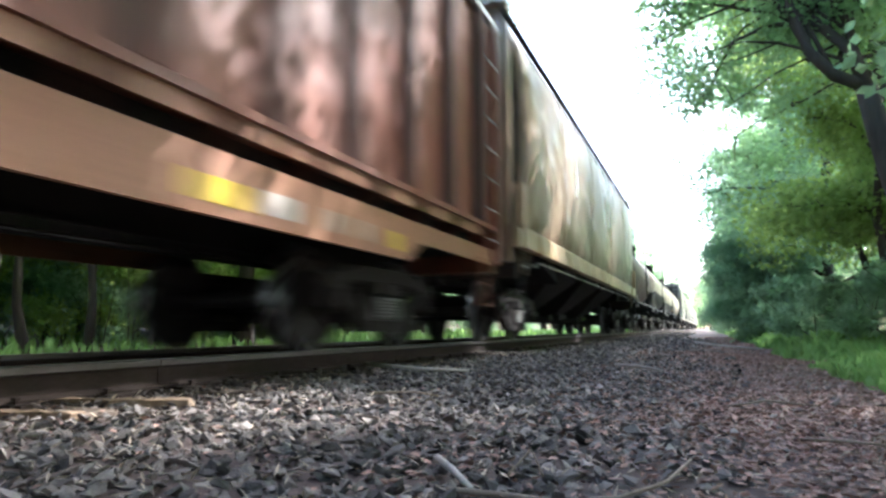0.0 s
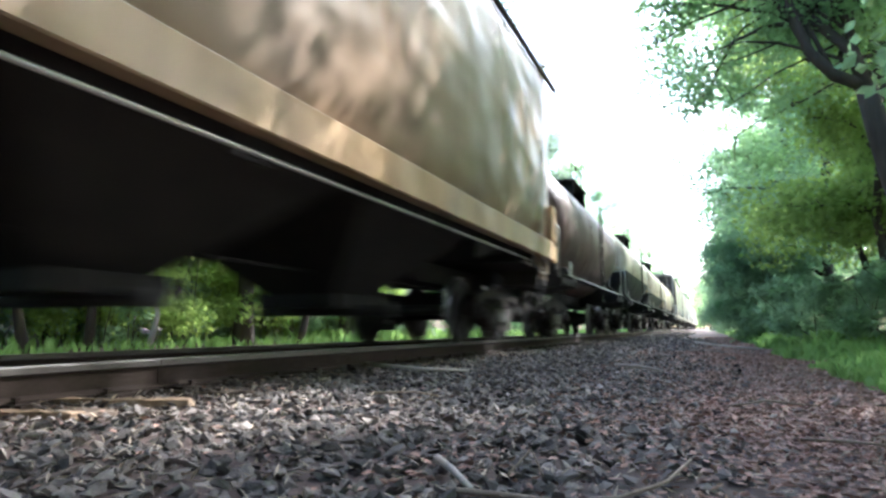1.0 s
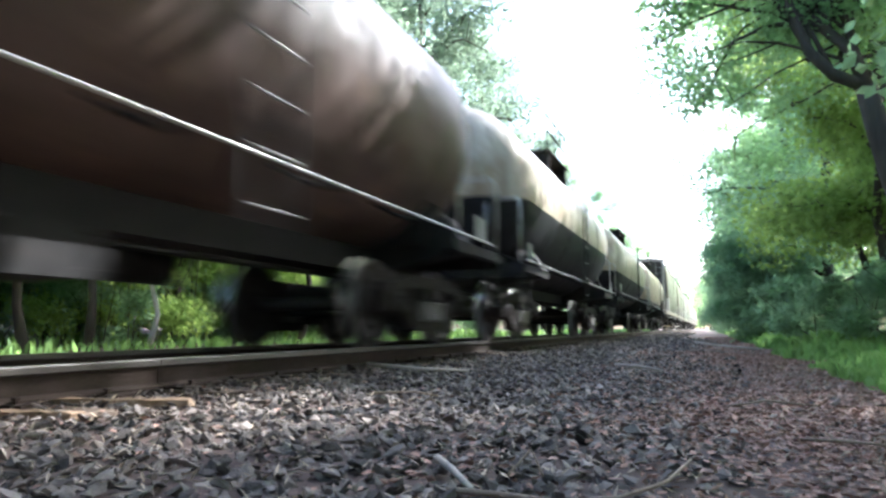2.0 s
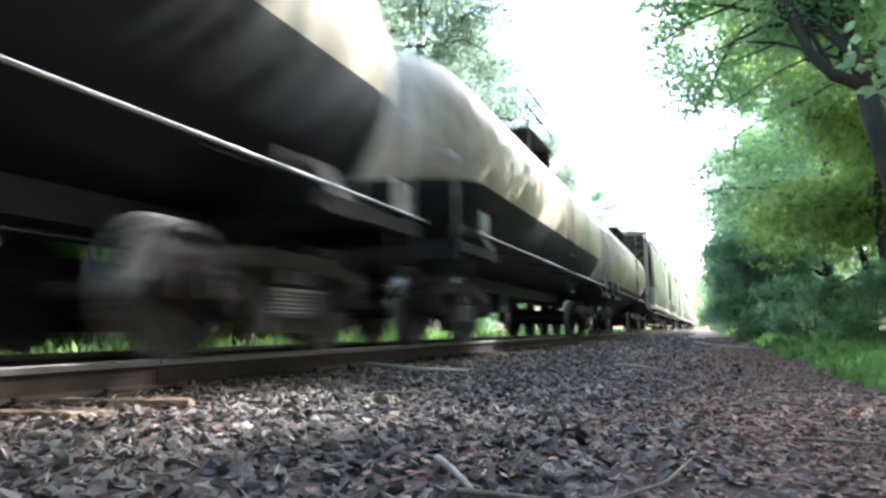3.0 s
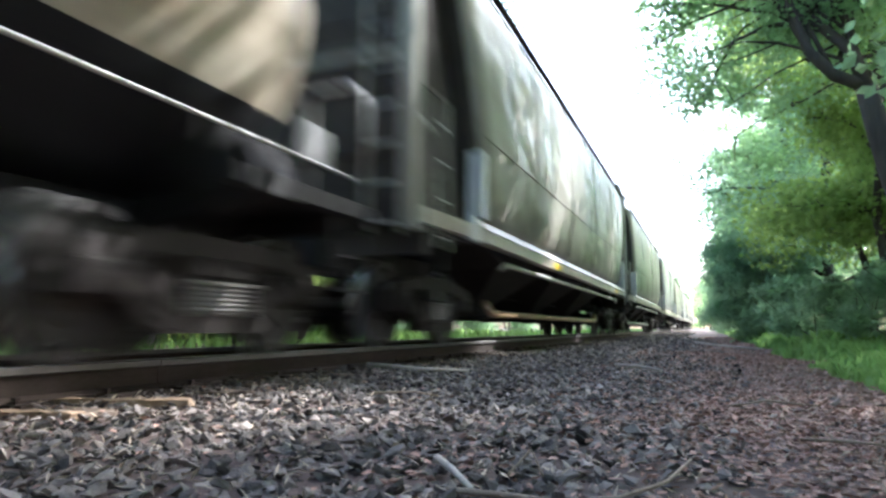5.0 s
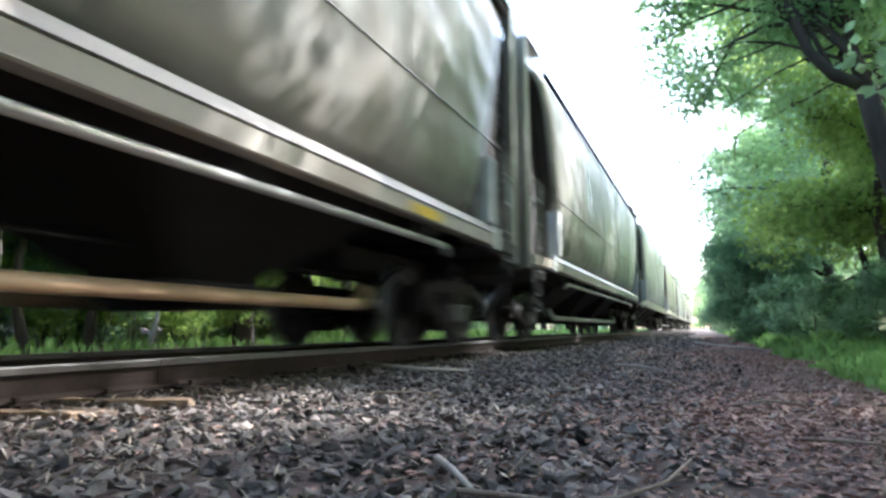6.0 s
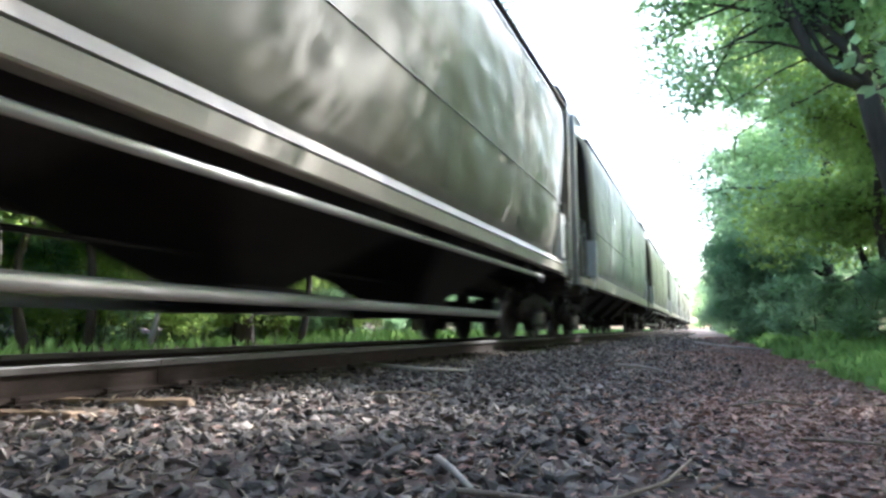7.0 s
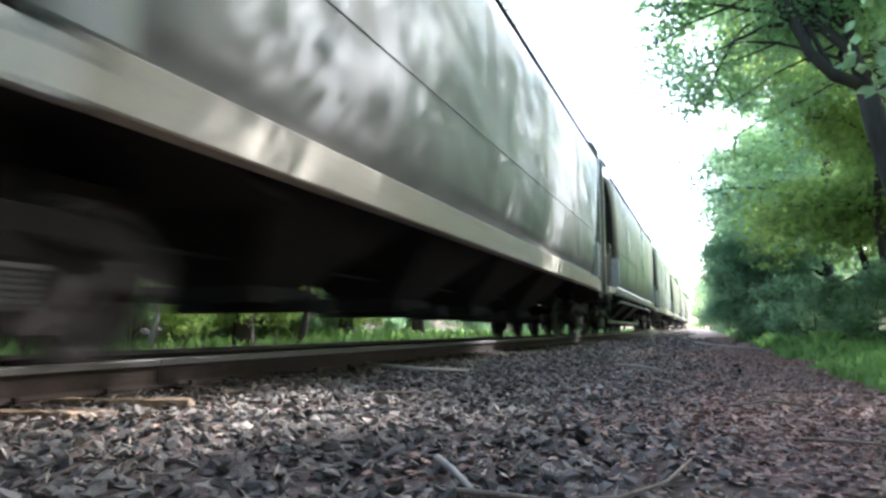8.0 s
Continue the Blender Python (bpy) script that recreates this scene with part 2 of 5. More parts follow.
def quads_mesh(name, verts, faces, material):
    """A mesh from number arrays, for many small pieces."""
    me = bpy.data.meshes.new(name)
    nf, k = faces.shape
    me.vertices.add(len(verts))
    me.vertices.foreach_set("co", verts.astype(np.float32).ravel())
    me.loops.add(nf * k)
    me.loops.foreach_set("vertex_index", faces.astype(np.int32).ravel())
    me.polygons.add(nf)
    me.polygons.foreach_set("loop_start", np.arange(0, nf * k, k, dtype=np.int32))
    me.polygons.foreach_set("use_smooth", np.zeros(nf, dtype=bool))
    me.update(calc_edges=True)
    me.validate()
    me.materials.append(material)
    return me


# ------------------------------------------------------------ ground
def ground_height(x, y):
    """Ballast shoulder by the track, then a nearly level leafy verge."""
    x, y = np.asarray(x, float), np.asarray(y, float)
    d = np.abs(x - TRACK_X)
    z = np.interp(d, [0, 1.35, 1.7, 2.6, 4.2, 6.0, 9, 14, 30], [0.09, 0.085, 0.075, 0.04, 0.0, 0.03, 0.10, 0.25, 0.4])
    z = np.where((x < TRACK_X) & (d > 2.6), 0.05 + 0.02 * np.minimum(d - 2.6, 20), z)
    return z + 0.012 * np.sin(x * 2.1 + y * 1.3) * np.cos(y * 1.7 - x) + 0.006 * np.sin(5 * x) * np.sin(4.3 * y)


def build_ground():
    xs = np.concatenate([-np.geomspace(600, 12, 30), np.linspace(-11.5, 8, 120), np.geomspace(8.5, 600, 30)])
    ys = np.concatenate([-np.geomspace(600, 6, 28), np.linspace(-5.5, 20, 150), np.geomspace(20.5, 1500, 60)])
    gx, gy = np.meshgrid(xs, ys)
    verts = np.stack([gx, gy, ground_height(gx, gy)], -1).reshape(-1, 3)
    i = np.arange(len(ys) - 1)[:, None] * len(xs) + np.arange(len(xs) - 1)[None]
    i = i.ravel()
    faces = np.stack([i, i + 1, i + 1 + len(xs), i + len(xs)], -1)
    g = new("ground", quads_mesh("ground", verts, faces, M["soil"]))
    return tagged(g, "dark gritty soil of a railway verge in woodland", "ground", kind="structure")


def stone_shapes(count):
    """Broken stones with eight to twelve corners."""
    shapes = []
    rng = np.random.default_rng(5)
    for _ in range(count):
        bm = bmesh.new()
        for _k in range(9):
            p = rng.normal(size=3)
            p /= np.linalg.norm(p)
            bm.verts.new(p * rng.uniform(0.65, 1.2) * np.array([1.0, 0.75, 0.42]))
        bmesh.ops.convex_hull(bm, input=bm.verts)
        bmesh.ops.delete(bm, geom=[v for v in bm.verts if not v.link_faces], context="VERTS")
        bmesh.ops.triangulate(bm, faces=bm.faces)
        bm.verts.index_update()
        vs = np.array([v.co[:] for v in bm.verts])
        fs = np.array([[v.index for v in f.verts] for f in bm.faces])
        bm.free()
        shapes.append((vs, fs))
    return shapes


def turns(rng, n):
    """n random rotation matrices."""
    q = rng.normal(size=(n, 4))
    q /= np.linalg.norm(q, axis=1)[:, None]
    w, x, y, z = q.T
    return np.stack([1 - 2 * (y * y + z * z), 2 * (x * y - z * w), 2 * (x * z + y * w), 2 * (x * y + z * w), 1 - 2 * (x * x + z * z), 2 * (y * z - x * w),
                     2 * (x * z - y * w), 2 * (y * z + x * w), 1 - 2 * (x * x + y * y)], -1).reshape(n, 3, 3)


def lying(rng, n, tilt):
    """n rotations: any heading, tilted a little from the level."""
    a, b, c = rng.uniform(0, math.tau, n), rng.normal(0, tilt, n), rng.normal(0, tilt, n)
    o, i = np.zeros(n), np.ones(n)
    rz = np.stack([np.cos(a), -np.sin(a), o, np.sin(a), np.cos(a), o, o, o, i], -1).reshape(n, 3, 3)
    rx = np.stack([i, o, o, o, np.cos(b), -np.sin(b), o, np.sin(b), np.cos(b)], -1).reshape(n, 3, 3)
    ry = np.stack([np.cos(c), o, np.sin(c), o, i, o, -np.sin(c), o, np.cos(c)], -1).reshape(n, 3, 3)
    return rz @ rx @ ry


def build_ballast():
    rng = np.random.default_rng(11)
    shapes = stone_shapes(14)
    pos = []
    for x0, x1, y0, y1, per in ((-3.2, 0.2, 0.6, 6, 520), (-3.2, 0.4, 6, 12, 330), (-3.2, 0.3, 12, 30, 110), (-5.0, -3.2, 0, 14, 150), (-7, -4.8, 0, 20, 90), (0.2, 1.2, 0.6, 6, 90), (-3.2, -1.0, 30, 70, 30), (-3.2, 0.2, -6, 0.6, 260), (-7, -4.8, -6, 0, 60)):
        n = int((x1 - x0) * (y1 - y0) * per)
        pos.append(np.stack([rng.uniform(x0, x1, n), rng.uniform(y0, y1, n)], -1))
    pos = np.concatenate(pos)
    far = np.clip((pos[:, 1] - 8) / 30, 0, 1)
    size = rng.uniform(0.018, 0.046, len(pos)) * (1 + far)
    size *= np.where(rng.random(len(pos)) < 0.06, 1.35, 1)
    # thinner cover away from the track
    keep = rng.random(len(pos)) < np.interp(pos[:, 0], [-8, -0.55, 0.25, 1.0], [1, 1, 0.2, 0.05])
    pos, size = pos[keep], size[keep]
    z = ground_height(pos[:, 0], pos[:, 1]) + size * rng.uniform(-0.1, 0.75, len(pos))
    rot = lying(rng, len(pos), 0.4)
    kind = rng.integers(0, len(shapes), len(pos))
    bed = tagged(new("ballast", None), "bed of broken grey stone beside the track", "gravel", kind="structure")
    near = np.argsort((pos[:, 0] + 1.5) ** 2 + (pos[:, 1] - 2.0) ** 2)[:300]
    single = np.zeros(len(pos), bool)
    single[near] = True
    meshes = []
    for vs, fs in shapes:
        meshes.append(quads_mesh("stone", vs, fs, M["stone_one"]))
    for i in near:
        m = Matrix.Translation((*pos[i], z[i])) @ Matrix(rot[i].tolist()).to_4x4() @ Matrix.Scale(size[i], 4)
        under("stone", meshes[kind[i]], bed, m)
    # Stones close to the rails take the darker brown
    stained = np.abs(pos[:, 0] - TRACK_X) < 1.28 + 0.12 * np.sin(pos[:, 1] * 2.3) + rng.normal(0, 0.07, len(pos))
    for name, pick, material in (("gravel", ~single & ~stained, M["stone"]), ("oily_gravel", ~single & stained, M["dark_stone"])):
        pile(bed, name, pick, material, shapes, pos, z, rot, size, kind)


def pile(bed, name, pick, material, shapes, pos, z, rot, size, kind):
    """The stones that are too many to count, in one mesh."""
    allv, allf, base = [], [], 0
    for k, (vs, fs) in enumerate(shapes):
        sel = np.where((kind == k) & pick)[0]
        p = np.einsum("nij,vj->nvi", rot[sel], vs) * size[sel, None, None]
        p[:, :, 0] += pos[sel, 0, None]
        p[:, :, 1] += pos[sel, 1, None]
        p[:, :, 2] += z[sel, None]
        f = fs[None] + (np.arange(len(sel)) * len(vs))[:, None, None] + base
        allv.append(p.reshape(-1, 3))
        allf.append(f.reshape(-1, 3))
        base += len(sel) * len(vs)
    rest = under(name, quads_mesh(name, np.concatenate(allv), np.concatenate(allf), material), bed)
    tagged(rest, kind="stuff")


def build_track():
    track = thing("railway_track", "worn steel rails on weathered wooden sleepers in ballast", "railway track", m=pose(TRACK_X, 0, 0), kind="structure")
    # rail section: foot, web, head
    half = [(-0.070, 0.0), (0.070, 0.0), (0.070, 0.012), (0.012, 0.030), (0.009, 0.125), (0.034, 0.138), (0.036, 0.170), (0.030, 0.180),
            (-0.030, 0.180), (-0.036, 0.170), (-0.034, 0.138), (-0.009, 0.125), (-0.012, 0.030), (-0.070, 0.012)]
    for side in (-1, 1):
        for y0, y1 in ((-60, 3.2), (3.206, 15.0), (15.006, 300)):
            bm = bmesh.new()
            prism(bm, [(side * 0.7535 + u, RAIL - 0.18 + w) for u, w in half], "y", y0, y1)
            me = mesh_of("rail", bm, [M["rail"], M["railhead"], M["railworn"]])
            for p in me.polygons:
                if p.center.z > RAIL - 0.004:
                    p.material_index = 1
                elif p.center.z > RAIL - 0.035 and abs(p.normal.x) > 0.5:
                    p.material_index = 2
            under("rail", me, track, label="brown steel rail with a polished top")
    rng = random.Random(3)
    bm = bmesh.new()
    box(bm, -1.3, 1.3, -0.115, 0.115, -0.17, 0)
    bmesh.ops.subdivide_edges(bm, edges=[e for e in bm.edges if e.calc_length() > 1], cuts=7)
    for v in bm.verts:
        v.co += V((rng.uniform(-0.012, 0.012), rng.uniform(-0.006, 0.006), rng.uniform(-0.008, 0.002)))
    tie = mesh_of("sleeper", bm, M["tie"], 0.008)
    bm = bmesh.new()
    box(bm, -0.18, 0.18, -0.09, 0.09, 0, 0.016)
    plate = mesh_of("tie_plate", bm, M["rail"], 0.003)
    bm = bmesh.new()
    box(bm, -0.008, 0.008, -0.008, 0.008, 0, 0.02)
    box(bm, -0.016, 0.016, -0.014, 0.014, 0.02, 0.032)
    spike = mesh_of("spike", bm, M["rail"], 0.003)
    for i in range(150):
        y = -12 + i * 0.53 + rng.uniform(-0.03, 0.03)
        under("sleeper", tie, track, pose(rng.uniform(-0.03, 0.05), y, RAIL - 0.196, 0, 0, rng.uniform(-1.2, 1.2)))
        if -2 < y < 22:
            for side in (-1, 1):
                under("tie_plate", plate, track, pose(side * 0.7535, y, RAIL - 0.196))
                for dx in (-0.086, 0.086):
                    under("spike", spike, track, pose(side * 0.7535 + dx, y + rng.choice((-0.05, 0.05)), RAIL - 0.18))


# ------------------------------------------------------------ train: running gear
CARS = []       # (car, middle of the car along the train)
WHEELS = []     # (wheel set, its place under the truck)
SHARED = {}


def shared(key, make):
    if key not in SHARED:
        SHARED[key] = make()
    return SHARED[key]


def bolster_mesh():
    bm = bmesh.new()
    prism(bm, [(-1.12, 0.52), (-0.9, 0.46), (-0.4, 0.40), (0.4, 0.40), (0.9, 0.46), (1.12, 0.52), (1.12, 0.63), (0.35, 0.68), (-0.35, 0.68), (-1.12, 0.63)], "y", -0.2, 0.2)
    tube(bm, [(0, 0, 0.66), (0, 0, 0.76)], 0.19, 18)
    for s in (-1, 1):
        box(bm, s * 0.62 - 0.12, s * 0.62 + 0.12, -0.12, 0.12, 0.64, 0.72)
    return mesh_of("truck", bm, M["cast"], 0.012)


def side_frame_mesh():
    bm = bmesh.new()
    a, b = -0.085, 0.085
    prism(bm, [(-1.16, 0.56), (-1.10, 0.66), (-0.52, 0.77), (0.52, 0.77), (1.10, 0.66), (1.16, 0.56), (0.95, 0.54), (0.46, 0.64), (-0.46, 0.64), (-0.95, 0.54)], "x", a, b)
    prism(bm, [(-0.42, 0.16), (0.42, 0.16), (0.40, 0.27), (-0.40, 0.27)], "x", a - 0.02, b + 0.02)
    for s in (-1, 1):
        prism(bm, [(s * 0.84, 0.56), (s * 0.70, 0.59), (s * 0.385, 0.29), (s * 0.40, 0.17), (s * 0.50, 0.20)], "x", a + 0.01, b - 0.01)
        prism(bm, [(s * 0.28, 0.25), (s * 0.39, 0.25), (s * 0.40, 0.66), (s * 0.28, 0.66)], "x", a, b)
        prism(bm, [(s * 1.03, 0.58), (s * 1.16, 0.58), (s * 1.13, 0.37), (s * 1.05, 0.37)], "x", a, b)
        prism(bm, [(s * 0.66, 0.56), (s * 0.75, 0.56), (s * 0.74, 0.40), (s * 0.69, 0.40)], "x", a, b)
        prism(bm, [(s * 0.72, 0.60), (s * 1.06, 0.60), (s * 1.04, 0.54), (s * 0.74, 0.54)], "x", a - 0.015, b + 0.015)
    for v in bm.verts:
        v.co.x += 1.0
    return mesh_of("side_frame", bm, M["cast"], 0.012)


def spring_mesh():
    bm = bmesh.new()
    pts = []
    for i in range(6 * 12 + 1):
        a = i * math.tau / 12
        pts.append((0.062 * math.cos(a), 0.062 * math.sin(a), 0.275 + 0.19 * i / 72))
    tube(bm, pts, 0.0135, 6)
    box(bm, -0.08, 0.08, -0.08, 0.08, 0.462, 0.485)
    return mesh_of("spring", bm, M["spring"])


def wheel_mesh():
    bm = bmesh.new()
    for s in (-1, 1):
        disc_lathe(bm, [(s * x, r) for x, r in ((0.655, 0.085), (0.655, 0.14), (0.71, 0.17), (0.735, 0.35), (0.682, 0.40), (0.682, 0.480), (0.705, 0.482), (0.72, 0.461), (0.82, 0.454),
                                                (0.822, 0.39), (0.775, 0.36), (0.765, 0.18), (0.81, 0.14), (0.81, 0.085))], 40)
        # foundry marks on the wheel's plate
        for k in range(3):
            t = k * 2.1 + 0.4
            box(bm, min(s * 0.766, s * 0.80), max(s * 0.766, s * 0.80), 0.25 * math.cos(t) - 0.02, 0.25 * math.cos(t) + 0.02, 0.25 * math.sin(t) - 0.02, 0.25 * math.sin(t) + 0.02)
    tube(bm, [(-1.02, 0, 0), (-0.66, 0, 0), (-0.3, 0, 0), (0.3, 0, 0), (0.66, 0, 0), (1.02, 0, 0)], [0.07, 0.085, 0.075, 0.075, 0.085, 0.07], 14)
    me = mesh_of("wheel_set", bm, [M["wheel"], M["tread"]])
    for p in me.polygons:
        r = math.hypot(p.center.y, p.center.z)
        if r > 0.445 and 0.70 < abs(p.center.x) < 0.82:
            p.material_index = 1
    return me


def bearing_mesh():
    bm = bmesh.new()
    disc_lathe(bm, [(0.93, 0.10), (0.93, 0.125), (1.06, 0.125), (1.075, 0.11), (1.13, 0.105), (1.145, 0.085), (1.145, 0.02)], 20)
    for k in range(3):
        t = k * math.tau / 3
        disc_lathe(bm, [(1.14, 0.018), (1.165, 0.016)], 6, (0, 0.055 * math.cos(t), 0.055 * math.sin(t)))
    return mesh_of("bearing", bm, M["cast"])


def brake_beam_mesh():
    bm = bmesh.new()
    tube(bm, [(-0.85, 0, 0.36), (0.85, 0, 0.36)], 0.035, 8)
    for s in (-1, 1):
        box(bm, s * 0.755 - 0.045, s * 0.755 + 0.045, -0.03, 0.05, 0.24, 0.50)
        tube(bm, [(s * 0.8, 0, 0.36), (0, 0.16, 0.36)], 0.025, 6)
    return mesh_of("brake_beam", bm, M["under"])


def add_truck(car, y):
    truck = under("truck", shared("truck", bolster_mesh), car, pose(0, y, -BODY_LIFT), "rusty cast-steel bogie with coil springs")
    for s in (0, 180):
        under("side_frame", shared("frame", side_frame_mesh), truck, pose(0, 0, 0, 0, 0, s))
    for sx in (-1, 1):
        for sy in (-0.165, 0.0, 0.165):
            for dx in (-0.07, 0.075):
                under("spring", shared("spring", spring_mesh), truck, pose(sx * (1.0 + dx), sy, 0), "dusty steel coil spring")
    for sy in (-0.89, 0.89):
        w = under("wheel_set", shared("wheel", wheel_mesh), truck, pose(0, sy, 0.457), "brown steel wheels with polished treads")
        WHEELS.append((w, sy))
        for s in (0, 180):
            under("bearing", shared("bearing", bearing_mesh), truck, pose(0, sy, 0.457, 0, 0, s))
        under("brake_beam", shared("beam", brake_beam_mesh), truck, pose(0, sy * 0.40, 0, 0, 0, 0 if sy > 0 else 180))


def coupler_mesh():
    bm = bmesh.new()
    box(bm, -0.09, 0.09, -0.9, -0.22, 0.79, 0.96)
    for lo, hi, out in ((0.74, 1.02, [(-0.17, -0.30), (0.15, -0.30), (0.20, -0.16), (0.16, -0.02), (0.05, 0.02), (0.02, -0.10), (-0.06, -0.12), (-0.10, 0.03), (-0.20, 0.05), (-0.22, -0.16)]),):
        a = [bm.verts.new((u, w, lo)) for u, w in out]
        b = [bm.verts.new((u, w, hi)) for u, w in out]
        bm.faces.new(a)
        bm.faces.new(b[::-1])
        for i in range(len(out)):
            bm.faces.new((a[i], b[i], b[(i + 1) % len(out)], a[(i + 1) % len(out)]))
    return mesh_of("coupler", bm, M["cast"], 0.01)


def hose_mesh():
    bm = bmesh.new()
    tube(bm, [(0.30, -0.45, 0.86), (0.33, -0.25, 0.83), (0.32, -0.12, 0.68), (0.26, -0.03, 0.50), (0.16, 0.0, 0.42)], 0.022, 8)
    return mesh_of("air_hose", bm, M["black"])


def rung_mesh(width, r=0.011):
    bm = bmesh.new()
    tube(bm, [(0, -width / 2, 0), (0, width / 2, 0)], r, 6)
    return mesh_of("rung", bm, M["pipe"])


def add_ladder(car, x, y, z0, z1, width, step, material, turn=0, label="", rung="pipe"):
    """An upright ladder; its rungs run along y, or along x with a turn of 90."""
    bm = bmesh.new()
    for s in (-1, 1):
        box(bm, -0.012, 0.012, s * width / 2 - 0.022, s * width / 2 + 0.022, z0, z1)
    lad = part("ladder", bm, material, car, label, m=pose(x, y, 0, 0, 0, turn))
    n = int((z1 - z0) / step)
    me = shared(("rung", width), lambda: rung_mesh(width))
    for i in range(n):
        under("rung", me, lad, pose(0, 0, z0 + 0.12 + i * step))
    return lad


def add_grab(car, x, y, z, width, turn=0, out=0.07, label=""):
    bm = bmesh.new()
    tube(bm, [(0, -width / 2, 0), (out, -width / 2, 0), (out, width / 2, 0), (0, width / 2, 0)], 0.011, 6)
    return part("grab_iron", bm, M["pipe"], car, label, m=pose(x, y, z, 0, 0, turn))


def add_step(car, x, y, material):
    """A sill step hung below a corner."""
    bm = bmesh.new()
    for s in (-1, 1):
        box(bm, -0.01, 0.012, s * 0.2 - 0.02, s * 0.2 + 0.02, 0.42, 1.0)
    box(bm, -0.05, 0.03, -0.2, 0.2, 0.42, 0.44)
    box(bm, -0.03, 0.02, -0.2, 0.2, 0.68, 0.695)
    return part("sill_step", bm, material, car, m=pose(x, y, 0))


def add_ends(car, half, truck_at, stub=0.0):
    """Trucks, couplers, hoses and the centre sill common to all the cars."""
    for y0, y1 in ((-half + 0.45, -stub), (stub, half - 0.45)) if stub else ((-half + 0.45, half - 0.45),):
        bm = bmesh.new()
        prism(bm, [(-0.40, 0.78), (0.40, 0.78), (0.40, 0.80), (0.33, 0.80), (0.33, 1.08), (-0.33, 1.08), (-0.33, 0.80), (-0.40, 0.80)], "y", y0, y1)
        part("centre_sill", bm, M["under"], car)
    for s in (-1, 1):
        add_truck(car, s * truck_at)
        turn = 0 if s > 0 else 180
        under("coupler", shared("coupler", coupler_mesh), car, pose(0, s * (half - 0.02), 0, 0, 0, turn), "rusty knuckle coupler")
        under("air_hose", shared("hose", hose_mesh), car, pose(0, s * half, 0, 0, 0, turn), "black rubber air hose")
    # brake cylinder and reservoir below the frame
    if not stub:
        bm = bmesh.new()
        tube(bm, [(-0.75, 0.5, 0.72), (-0.75, 1.5, 0.72)], 0.18, 16)
        part("air_reservoir", bm, M["under"], car)
    bm = bmesh.new()
    tube(bm, [(0.28, -half + 0.6, 0.72), (0.28, half - 0.6, 0.72)], 0.02, 6)
    part("brake_pipe", bm, M["under"], car)


def freight_car(name, middle, label, category):
    car = thing(name, label, category, "cars of the freight train", pose(TRACK_X, middle, RAIL + BODY_LIFT))
    CARS.append((car, middle))
    return car


